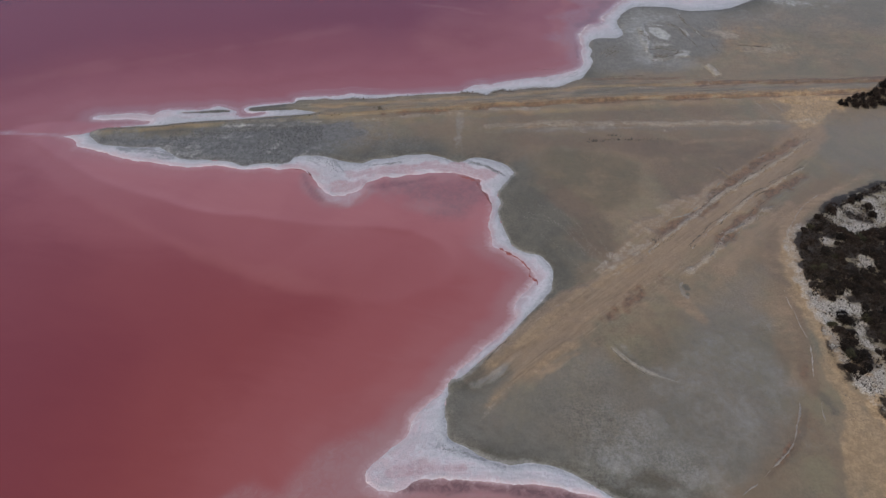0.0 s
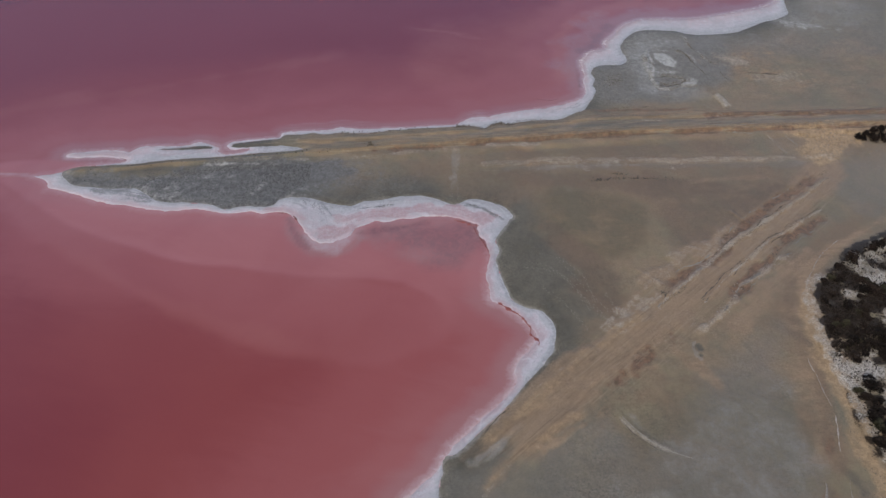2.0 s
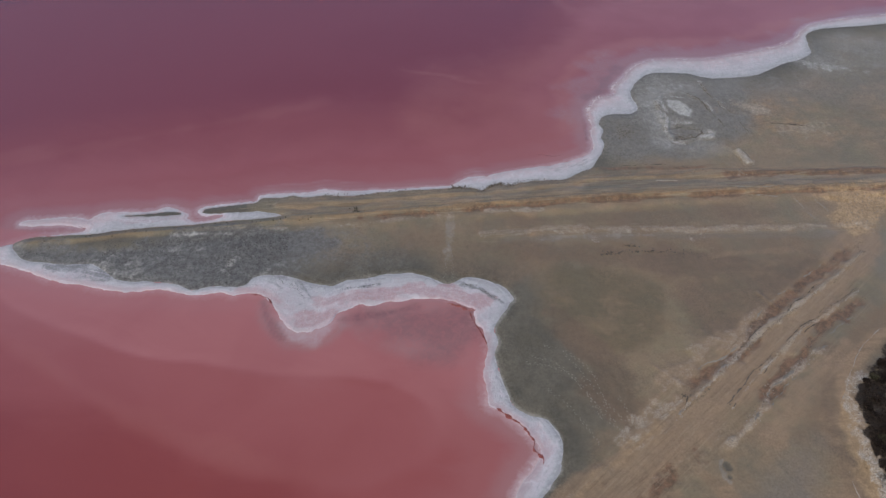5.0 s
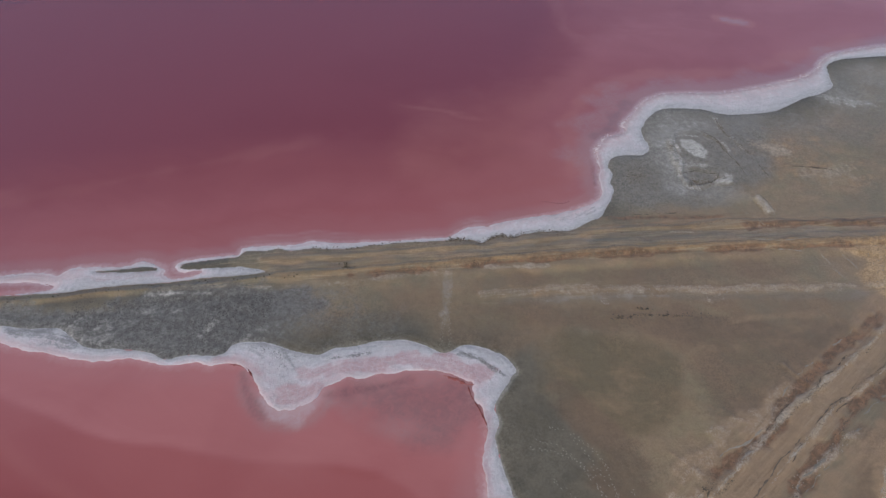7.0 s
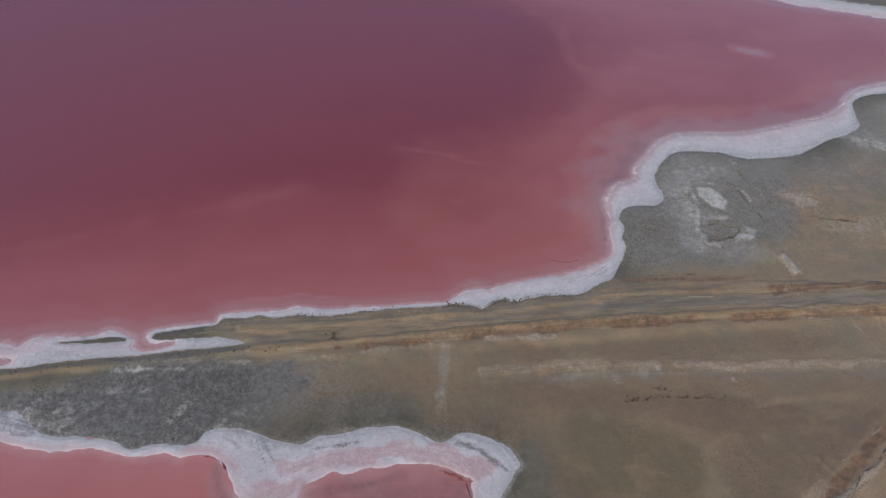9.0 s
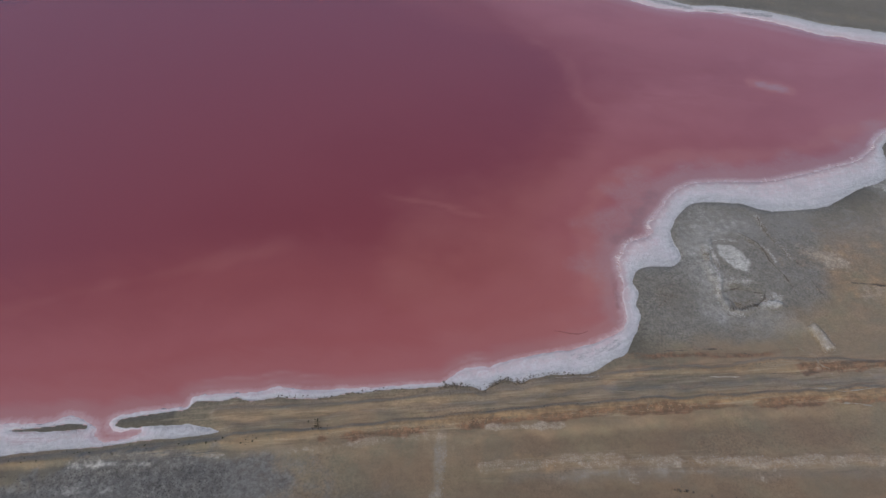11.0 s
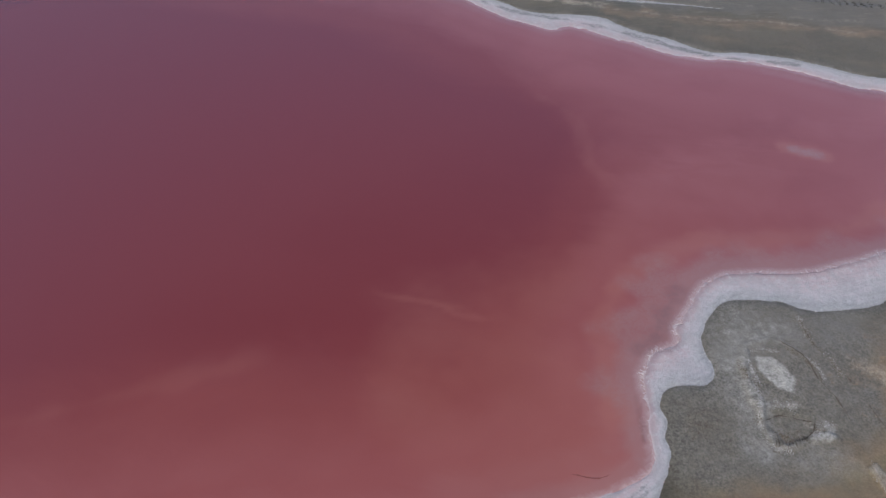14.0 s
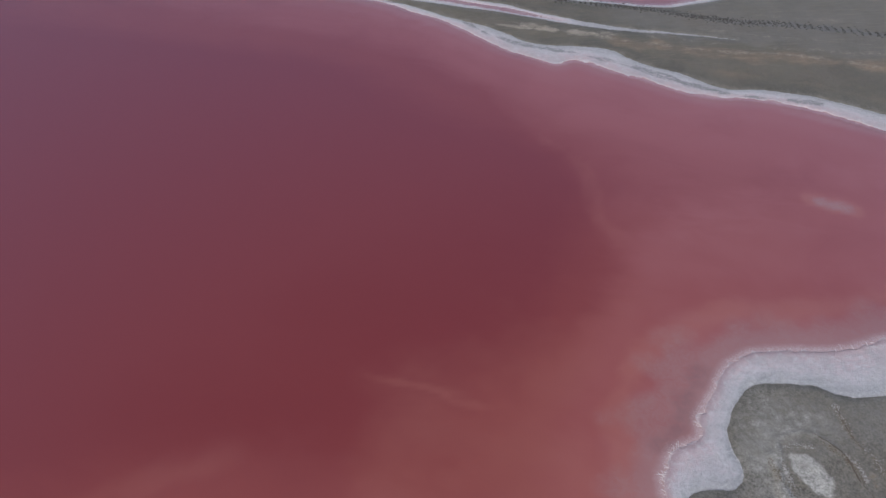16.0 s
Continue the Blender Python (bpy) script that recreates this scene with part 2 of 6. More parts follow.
def salt_material():
    m = Nodes("salt_crust")
    band = m.noise(0.6, 7, 0.70, 0.9)
    grit = m.noise(3.6, 6, 0.75)
    join = m.n.new("ShaderNodeCombineXYZ")
    split = m.n.new("ShaderNodeSeparateXYZ")
    m.l.new(m.pos, split.inputs[0])
    m.put(join.inputs[0], m.math("MULTIPLY", m.attr("from_brine"), 1.5))
    m.put(join.inputs[1], m.math("MULTIPLY", split.outputs[0], 0.12))
    m.put(join.inputs[2], m.math("MULTIPLY", split.outputs[1], 0.12))
    layer = m.noise(1.0, 6, 0.72, 0.4, join.outputs[0])
    edge = m.math("ADD", m.attr("inland"), m.math("MULTIPLY", m.math("SUBTRACT", band, 0.5), 1.2))
    crumb = m.noise(1.5, 8, 0.80, 0.2)
    edge = m.math("ADD", edge, m.math("ADD", m.math("MULTIPLY", m.math("SUBTRACT", layer, 0.5), 0.8), m.math("MULTIPLY", m.math("SUBTRACT", crumb, 0.5), 0.7)))
    c = m.ramp(edge, [(0.0, (0.56, 0.455, 0.475)), (0.22, (0.56, 0.480, 0.505)), (0.50, (0.57, 0.545, 0.572)), (0.76, (0.48, 0.490, 0.51)), (1.0, (0.355, 0.370, 0.38))])
    c = m.mix(m.span(layer, 0.51, 0.62, 0.0, 0.26), c, (0.37, 0.375, 0.39))
    c = m.mix(m.span(band, 0.53, 0.62, 0.0, 0.50), c, (0.67, 0.66, 0.68))
    c = m.mix(m.span(m.noise(0.16, 5, 0.6, 0.8), 0.45, 0.62, 0.0, 0.5), c, (0.43, 0.425, 0.445))
    wave = m.math("ADD", m.math("MULTIPLY", m.math("SUBTRACT", band, 0.5), 1.6), m.math("MULTIPLY", m.math("SUBTRACT", layer, 0.5), 1.6))
    c = m.mix(m.span(m.math("ADD", m.attr("blush"), wave), 0.2, 1.1, 0.0, 0.8), c, (0.45, 0.292, 0.302))
    c = m.mix(m.span(m.math("ADD", m.attr("stain"), m.math("ADD", wave, m.math("MULTIPLY", m.math("SUBTRACT", grit, 0.5), 1.8))), 0.35, 1.1, 0.0, 0.85), c, (0.19, 0.197, 0.20))
    lace = m.span(m.cells(0.8, "DISTANCE_TO_EDGE", m.warped(0.9, 2.2)), 0.0, 0.08, 0.5, 0.0)
    c = m.mix(m.math("MULTIPLY", lace, m.span(m.attr("blush"), 0.5, 0.95)), c, (0.58, 0.53, 0.55))
    c = m.mix(m.span(grit, 0.51, 0.64, 0.0, 0.34), c, (0.34, 0.33, 0.335))
    c = m.mix(m.span(crumb, 0.52, 0.66, 0.0, 0.45), c, (0.33, 0.325, 0.335))
    lip = m.span(m.math("ADD", m.attr("from_brine"), m.math("MULTIPLY", m.math("SUBTRACT", band, 0.5), 2.4)), 0.0, 1.9, 0.8, 0.0)
    c = m.mix(m.math("MULTIPLY", lip, m.attr("wet_lip")), c, (0.375, 0.275, 0.292))
    c = m.mix(m.span(m.math("ADD", m.attr("from_brine"), m.math("MULTIPLY", m.math("SUBTRACT", grit, 0.5), 0.5)), 0.05, 0.40, 0.3, 0.0), c, (0.70, 0.67, 0.69))
    c = m.mix(1.0, c, (0.90, 0.90, 0.92), "MULTIPLY")
    m.bump(m.math("ADD", m.math("ADD", band, m.math("MULTIPLY", layer, 0.5)), m.math("ADD", crumb, m.math("MULTIPLY", grit, 0.4))), 0.12, 1.0)
    return m.done(c, 0.7, 0.4)


def plain_material(name, dark, light, scale, rough=0.85):
    m = Nodes(name)
    n = m.noise(scale, 5, 0.65)
    tint = m.n.new("ShaderNodeObjectInfo").outputs["Random"]
    both = m.math("ADD", m.math("MULTIPLY", n, 0.7), m.math("MULTIPLY", tint, 0.3))
    m.bump(n, 0.03, 0.6)
    return m.done(m.mix(m.span(both, 0.25, 0.75), dark, light), rough, 0.25)


MUD, BRINE, SALT = mud_material(), brine_material(), salt_material()
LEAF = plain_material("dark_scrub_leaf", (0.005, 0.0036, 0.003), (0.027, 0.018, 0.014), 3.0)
GREEN = plain_material("olive_scrub_leaf", (0.020, 0.021, 0.013), (0.060, 0.054, 0.030), 3.0)
TWIG = plain_material("dry_twig", (0.05, 0.035, 0.028), (0.13, 0.10, 0.08), 6.0)
TUFT = plain_material("samphire", (0.044, 0.044, 0.043), (0.088, 0.087, 0.083), 5.0)
CLOD = plain_material("dark_clod", (0.060, 0.052, 0.044), (0.140, 0.118, 0.094), 4.0)
RUBBLE = plain_material("grey_rubble", (0.050, 0.048, 0.045), (0.130, 0.125, 0.116), 3.0)
RED = plain_material("red_brine_film", (0.10, 0.022, 0.018), (0.28, 0.085, 0.072), 2.0, 0.4)
FROST = plain_material("white_salt_vein", (0.40, 0.345, 0.362), (0.60, 0.555, 0.575), 2.0)
# Open cracks, and the painted shade strip beside the curved salt bar.
CRACK_AND_SHADE = plain_material("dark_crack_and_shade", (0.060, 0.052, 0.044), (0.125, 0.105, 0.085), 3.0)
PRINT = plain_material("pale_trodden_crust", (0.165, 0.155, 0.135), (0.270, 0.255, 0.225), 3.0)
OCHRE = plain_material("ochre_clod", (0.150, 0.104, 0.068), (0.320, 0.235, 0.150), 2.5)
SALTY = plain_material("salt_grey_crust", (0.290, 0.295, 0.300), (0.480, 0.485, 0.495), 2.5)
CREST = plain_material("salt_whitened_crest", (0.190, 0.168, 0.145), (0.390, 0.360, 0.325), 2.5)


# ---- numbers on the plane ----
TABLE = np.random.RandomState(7).rand(65536)


def value_noise(x, y, seed):
    ix, iy = np.floor(x).astype(np.int64), np.floor(y).astype(np.int64)
    fx, fy = x - ix, y - iy
    fx, fy = fx * fx * (3 - 2 * fx), fy * fy * (3 - 2 * fy)

    def at(a, b):
        return TABLE[(a * 7919 + b * 104729 + seed * 31337) & 65535]

    low = at(ix, iy) * (1 - fx) + at(ix + 1, iy) * fx
    high = at(ix, iy + 1) * (1 - fx) + at(ix + 1, iy + 1) * fx
    return low * (1 - fy) + high * fy


def fbm(x, y, size, octaves=4, seed=1):
    """Fractal noise about 0, within -1..1; size: metres of its largest swells."""
    total, gain, norm = 0.0, 1.0, 0.0
    for k in range(octaves):
        f = 2.0**k / size
        total = total + gain * (2 * value_noise(x * f + 17.3 * k, y * f - 9.1 * k, seed + k) - 1)
        norm, gain = norm + gain, gain * 0.5
    return total / norm


def spline(points, closed=False, step=0.7):
    """A smooth line through the points, as an array."""
    p = np.array(points, float)
    n, line = len(p), []
    for i in range(n if closed else n - 1):
        a, b, c, d = (p[(i + k) % n] if closed else p[min(max(i + k, 0), n - 1)] for k in (-1, 0, 1, 2))
        gap = np.linalg.norm(c - b)
        count = max(1, min(int(gap / step), 12))
        s = (np.arange(count) / count)[:, None]
        line.append(0.5 * (2 * b + (c - a) * s + (2 * a - 5 * b + 4 * c - d) * s**2 + (3 * b - a - 3 * c + d) * s**3))
    if not closed:
        line.append(p[-1:])
    return np.concatenate(line)


def distance(x, y, line, closed=False):
    """The distance of each point to the line, and how far along it (0..1) the nearest place lies."""
    a = line
    b = np.roll(line, -1, 0) if closed else None
    if not closed:
        a, b = line[:-1], line[1:]
    best, along = np.full(x.shape, 1e18), np.zeros(x.shape)
    for i in range(len(a)):
        dx, dy = b[i] - a[i]
        px, py = x - a[i, 0], y - a[i, 1]
        s = np.clip((px * dx + py * dy) / max(dx * dx + dy * dy, 1e-12), 0, 1)
        d = (px - s * dx) ** 2 + (py - s * dy) ** 2
        hit = d < best
        best = np.where(hit, d, best)
        along = np.where(hit, (i + s) / len(a), along)
    return np.sqrt(best), along


def inside(x, y, ring):
    odd = np.zeros(x.shape, bool)
    for (ax, ay), (bx, by) in zip(ring, np.roll(ring, -1, 0)):
        if ay != by:
            odd ^= ((ay > y) != (by > y)) & (x < (bx - ax) * (y - ay) / (by - ay) + ax)
    return odd


def signed(x, y, ring):
    return np.where(inside(x, y, ring), 1.0, -1.0) * distance(x, y, ring, True)[0]


def step_between(a, b, v):
    s = np.clip((v - a) / (b - a), 0, 1)
    return s * s * (3 - 2 * s)


# ---- the sheet: fine where the drone passes, coarse to the horizon ----
def lines(low, high, fine, reach_low, reach_high, grow=1.17):
    mid = list(np.arange(low, high + fine / 2, fine))
    for side, reach in ((-1, reach_low), (1, reach_high)):
        gap, at = fine, mid[0] if side < 0 else mid[-1]
        while abs(at) < reach:
            gap *= grow
            at += side * gap
            mid.insert(0, at) if side < 0 else mid.append(at)
    return np.array(mid)


FINE = 0.32
GX, GY = lines(-90, 112, FINE, 2600, 2600), lines(46, 236, FINE, 900, 3200)
EXTRA = np.arange(236 + 0.5, 352, 0.62)
GY = np.concatenate([GY[GY <= 236], EXTRA, lines(352, 353, 0.7, 353, 3200)])
GX.sort(), GY.sort()
X, Y = np.meshgrid(GX, GY)


def field(ring, near=7.0):
    """Signed distance to a ring over the sheet: exact near it, from a coarse sheet further off."""
    cx, cy = GX[::6], GY[::6]
    coarse = signed(*np.meshgrid(cx, cy), ring)
    rows_mid = np.stack([np.interp(GX, cx, r) for r in coarse])
    full = np.stack([np.interp(GY, cy, c) for c in rows_mid.T], 1)
    band = np.abs(full) < near
    full[band] = signed(X[band] + WOBBLE[0][band], Y[band] + WOBBLE[1][band], ring)
    return full


WOBBLE = 0.32 * fbm(X, Y, 3.2, 4, 11), 0.32 * fbm(X, Y, 3.2, 4, 23)

# ---- plan ----
# Plan of the shores: the inner (mud) edge of the salt rim, from the south bay round the spit to the north cove.
MUD_BAY = [
    (32.6, 48.4), (28.0, 50.4), (25.0, 52.5), (21.1, 54.8), (16.9, 55.8), (12.6, 55.7), (9.2, 56.8), (6.6, 58.4), (4.0, 59.9), (3.4, 62.7),
    (3.1, 65.8), (3.6, 68.0), (3.4, 69.6), (4.0, 71.1), (5.7, 71.5), (8.9, 74.8), (11.9, 77.8), (14.0, 79.9), (16.7, 83.5), (19.0, 86.4),
    (21.3, 88.9), (22.9, 91.4), (23.5, 94.3), (23.2, 97.5), (21.3, 100.3), (18.5, 100.9), (15.9, 103.7), (14.5, 109.5), (13.8, 112.9),
    (14.7, 115.8), (14.0, 118.7), (16.8, 123.8), (17.9, 126.1), (15.8, 128.7), (12.1, 130.7), (8.8, 130.8),
]
MUD_SPIT = [
    (5.7, 129.3), (2.9, 130.7), (0.3, 131.7), (-2.3, 132.2), (-6.1, 131.6), (-9.9, 130.6), (-13.6, 130.0), (-16.1, 128.8), (-21.3, 129.8),
    (-25.3, 131.3), (-29.2, 131.3), (-31.6, 130.4), (-32.3, 128.8), (-34.7, 128.5), (-39.2, 128.5), (-41.9, 127.7), (-45.0, 128.8),
    (-47.3, 129.3), (-52.0, 129.8), (-55.4, 129.8), (-58.0, 130.7), (-60.1, 132.1), (-63.6, 134.1), (-68.3, 134.2), (-72.5, 134.6),
    (-76.2, 134.9), (-78.4, 136.3), (-80.9, 138.9), (-80.6, 140.4), (-78.1, 141.6), (-72.3, 142.2), (-66.4, 142.6), (-60.8, 143.9),
    (-54.9, 144.6), (-49.0, 145.2), (-43.0, 146.1), (-37.1, 146.9), (-31.0, 147.7), (-28.8, 148.6),
]
MUD_NORTH = [
    (-33.8, 149.6), (-37.5, 149.2), (-43.6, 148.8), (-45.4, 149.4), (-45.2, 150.2), (-41.6, 151.0), (-38.0, 151.8), (-35.0, 152.6),
    (-33.9, 154.0), (-29.5, 154.2), (-27.4, 154.8), (-25.2, 154.1), (-21.2, 154.8), (-16.6, 154.6), (-13.0, 154.9), (-9.0, 155.7),
    (-2.9, 156.5), (2.3, 156.9), (7.5, 157.6), (11.1, 157.3), (13.2, 156.5), (14.8, 158.0), (16.9, 158.8), (19.5, 158.2), (21.1, 159.2),
    (24.3, 159.9), (28.5, 160.2), (31.8, 160.7), (35.2, 162.9), (38.2, 165.1),
]
MUD_COVE = [
    (41.8, 172.3), (41.8, 175.8), (42.8, 178.6), (42.0, 181.3), (43.3, 184.2), (47.0, 185.6), (50.8, 185.6), (52.5, 188.2), (52.1, 192.3),
    (52.0, 195.4), (55.1, 200.9), (59.1, 204.3), (63.8, 204.4), (69.1, 204.0), (72.6, 202.2), (77.8, 201.8), (83.5, 202.8), (87.8, 204.0),
    (95.0, 208.9), (101.5, 211.9), (104.8, 214.9), (105.8, 219.4), (107.1, 224.7), (110.3, 227.4), (115.3, 228.9), (121.2, 229.5),
]
# The outer (brine) edge of the same rim.
BRINE_BAY = [
    (30.2, 48.4), (25.6, 50.4), (20.7, 51.6), (15.8, 52.4), (10.7, 52.6), (5.7, 52.9), (1.4, 53.1), (-1.1, 52.8), (-3.1, 51.4),
    (-5.2, 50.9), (-7.3, 51.4), (-9.1, 52.8), (-8.8, 54.6), (-6.4, 57.2), (-4.4, 59.1), (-2.9, 61.1), (-2.1, 63.7), (0.3, 66.3),
    (2.6, 68.5), (3.6, 70.7), (6.9, 74.8), (11.0, 79.0), (14.1, 82.2), (15.8, 84.8), (15.7, 87.5), (17.7, 90.3), (19.6, 93.1),
    (20.2, 94.6), (19.1, 96.8), (17.3, 99.0), (14.1, 101.8), (12.2, 103.2), (11.8, 109.5), (12.6, 113.5), (12.0, 117.7), (10.6, 120.1),
    (10.5, 122.6), (8.7, 124.0),
]
BRINE_SPIT = [
    (5.4, 125.1), (0.4, 125.5), (-4.6, 124.8), (-8.2, 123.7), (-10.8, 124.0), (-13.9, 122.1), (-14.8, 120.5), (-15.9, 119.1), (-18.7, 117.6),
    (-21.3, 117.4), (-23.1, 118.5), (-24.8, 121.1), (-26.2, 123.8), (-27.6, 125.2), (-29.0, 126.6), (-31.7, 126.7), (-34.7, 126.1), (-36.6, 126.8), (-39.9, 126.4),
    (-42.1, 126.3), (-44.5, 126.9), (-48.0, 127.5), (-51.3, 127.2), (-55.2, 127.0), (-59.9, 127.7), (-64.2, 128.8), (-69.0, 129.6),
    (-74.3, 131.7), (-79.7, 133.7), (-82.3, 134.2), (-82.7, 135.8), (-84.8, 137.5), (-87.2, 138.2), (-85.3, 138.7), (-82.1, 139.6),
]
BRINE_ISLETS = [
    (-78.2, 141.8), (-72.5, 142.5), (-67.9, 143.5), (-67.9, 144.6), (-73.4, 145.3), (-79.5, 145.1), (-82.1, 145.5), (-81.3, 146.7),
    (-77.8, 147.0), (-71.8, 147.6), (-68.4, 146.7), (-67.5, 147.8), (-65.4, 149.0), (-61.1, 149.2), (-56.2, 149.4), (-54.0, 150.6),
    (-51.4, 150.2), (-48.3, 148.6), (-48.5, 147.5), (-46.5, 146.3), (-43.7, 146.5), (-40.9, 147.9), (-40.9, 148.6), (-43.6, 148.6),
    (-45.7, 148.8), (-46.3, 149.8), (-45.3, 151.0), (-39.3, 152.2), (-35.0, 153.0), (-34.7, 154.6), (-29.7, 155.4),
]
BRINE_NORTH = [
    (-26.5, 155.6), (-23.5, 155.9), (-21.0, 156.7), (-17.3, 156.4), (-13.2, 156.3), (-8.0, 156.6), (-2.9, 157.1), (5.8, 158.1),
    (7.5, 159.0), (9.6, 160.7), (11.7, 161.3), (14.9, 161.6), (18.2, 163.1), (23.6, 164.5), (29.1, 165.7), (33.7, 167.3), (36.0, 168.5),
    (38.4, 170.6), (39.4, 174.0), (39.4, 177.6), (40.1, 180.4), (39.9, 186.1), (41.1, 189.1), (43.1, 192.2), (47.3, 194.3), (48.2, 198.0),
    (51.3, 202.0), (55.1, 207.8), (59.8, 210.7), (65.5, 211.5), (75.2, 211.6), (82.7, 213.6), (92.1, 216.7), (98.7, 219.3), (103.7, 223.3),
    (106.6, 227.4), (112.0, 231.6), (123.6, 235.2),
]
FAR_BRINE = [
    (-13.8, 342.4), (-8.4, 339.5), (-2.3, 335.2), (5.3, 330.8), (11.8, 325.1), (18.1, 318.7), (24.1, 313.2), (31.5, 308.8), (36.6, 306.5),
    (40.5, 308.0), (44.9, 306.9), (49.1, 304.0), (54.5, 301.0), (61.1, 297.0), (66.2, 293.8), (71.4, 291.3), (76.8, 290.3), (83.8, 290.1),
    (90.3, 288.2), (96.5, 285.7), (102.2, 282.4), (107.6, 278.9), (111.8, 276.7),
]
FAR_MUD = [
    (-10.3, 342.4), (-3.3, 338.8), (6.9, 332.5), (16.7, 327.5), (24.6, 322.0), (29.1, 317.9), (36.7, 315.8), (44.5, 315.5), (52.0, 313.5),
    (56.0, 309.6), (61.3, 305.3), (68.0, 302.0), (74.2, 297.1), (79.2, 294.0), (86.4, 294.0), (94.5, 292.3), (100.9, 290.3),
    (106.7, 287.1), (114.5, 283.0),
]

EAST_MUD = [(160, 236), (230, 236), (900, 200), (2500, 100), (2500, -800), (120, -800), (62, 10)]
EAST_BRINE = [(165, 243), (235, 243), (905, 210), (2510, 110), (2510, -810), (112, -810), (54, 8)]
FAR_WEST_BRINE = [(-900, 3100), (-900, 620), (-200, 420), (-90, 374), (-40, 353)]
FAR_WEST_MUD = [(-890, 3100), (-890, 630), (-196, 426), (-86, 380), (-34, 354)]
FAR_EAST_BRINE = [(150, 264), (215, 254), (900, 230), (2510, 150), (2510, 3100)]
FAR_EAST_MUD = [(152, 271), (216, 261), (900, 240), (2500, 160), (2500, 3100)]
POOL_BRINE = [(-20, 350), (10, 341), (25, 335.8), (35, 332.3), (41, 330.3), (33.6, 333.9), (25.5, 338), (13.7, 342), (-8, 352)]
POOL_SALT = [(-25, 350), (8.6, 339.4), (25.3, 334.6), (35, 331), (41.3, 328.7), (57, 324.5), (72.6, 322.3), (88, 319.7), (72, 323.3), (57, 326.3), (42, 331.8), (33, 335.7), (25, 340.2), (14, 344), (-8, 355)]
BACK_BRINE = [(47, 346), (56, 342.6), (69.5, 340.2), (78, 342), (86, 347), (60, 356)]
BACK_SALT = [(40, 346), (55, 341.4), (69.5, 338.7), (79, 340.4), (92, 347), (60, 360)]

mud_ring = np.concatenate([spline(MUD_BAY + MUD_SPIT + MUD_NORTH + MUD_COVE), EAST_MUD])
brine_ring = np.concatenate([spline(BRINE_BAY + BRINE_SPIT + BRINE_ISLETS + BRINE_NORTH), EAST_BRINE])
far_mud = np.concatenate([FAR_WEST_MUD, spline(FAR_MUD), FAR_EAST_MUD])
far_brine = np.concatenate([FAR_WEST_BRINE, spline(FAR_BRINE), FAR_EAST_BRINE])

# Metres into the mud, and metres in from the brine's edge (negative: out in the lake).
IN_MUD = np.maximum(field(mud_ring), field(far_mud))
IN_LAND = np.maximum(field(brine_ring), field(far_brine))
ISLET_MUD = [(-62, 148.1), (-57, 148.7), (-51.8, 149.4), (-49.6, 148.7), (-56, 147.9)]
IN_MUD = np.maximum(IN_MUD, field(spline(ISLET_MUD, True), 4.0))
for salt_line, brine_line in ((POOL_SALT, POOL_BRINE), (BACK_SALT, BACK_BRINE)):
    IN_MUD = np.minimum(IN_MUD, -field(spline(salt_line, True)))
    IN_LAND = np.minimum(IN_LAND, -field(spline(brine_line, True)))


def mask(points, half, soft, rough=0.5, size=2.5, seed=3, taper=0.0):
    """1 within half a width of a line, fading to 0 over soft metres, with an uneven edge."""
    line = spline(points, step=2.0)
    lo, hi = line.min(0) - half - soft - 2, line.max(0) + half + soft + 2
    box = (X > lo[0]) & (X < hi[0]) & (Y > lo[1]) & (Y < hi[1])
    out = np.zeros(X.shape)
    d, s = distance(X[box], Y[box], line)
    d = d + rough * fbm(X[box], Y[box], size, 4, seed) * (half + soft)
    v = 1 - step_between(half, half + soft, d)
    if taper:
        v = v * step_between(0, taper, s) * step_between(0, taper, 1 - s)
    out[box] = v
    return out


def patch(ring, soft, rough=0.6, size=5.0, seed=5):
    ring = spline(ring, True, 2.0)
    lo, hi = ring.min(0) - soft * 3, ring.max(0) + soft * 3
    box = (X > lo[0]) & (X < hi[0]) & (Y > lo[1]) & (Y < hi[1])
    out = np.zeros(X.shape)
    d = signed(X[box], Y[box], ring) + rough * soft * 2 * fbm(X[box], Y[box], size, 4, seed)
    out[box] = step_between(-soft, soft, d)
    return out


# Lines of the plan: the old causeway, its banks, the slanting track and its ridges.
CAUSEWAY = [(-86, 138.6), (-66, 141.3), (-50, 143.3), (-31, 145.9), (-12, 148.3), (6, 150.4), (18, 152.0), (38, 154.0), (59, 155.6), (87, 157.2), (125, 159.5), (300, 168)]
UPPER_BANK = [(-30, 151.5), (-10, 153.2), (6, 155.4), (20, 157.2), (39, 160.4), (50, 161.2), (61, 162.2), (72, 163.0), (90, 163.0), (125, 165), (300, 174)]
ROADBED = [(-20, 151), (6, 153.4), (28, 156.8), (49, 158.3), (70, 159.4), (88, 160.2), (125, 162), (300, 171)]
SALT_STRIP = [(13, 142.6), (22, 143.6), (30.6, 144.0), (46, 144.2), (56, 144.1), (65, 144.6), (82, 145.2), (92, 145.6)]
TRACK = [(93, 147), (81.5, 133.4), (69.3, 121.6), (57.5, 110.8), (44.7, 100.2), (33.5, 91.2), (23.3, 83.4), (12, 74)]
RIDGE_A = [(87.6, 138.2), (80.0, 131.8), (74.7, 127.8), (69.6, 124.0), (66.1, 121.4), (62.2, 118.9), (57.2, 114.1), (53.8, 111.1), (51.2, 109.0), (48.6, 106.4), (44.4, 102.7), (42.2, 100.2)]
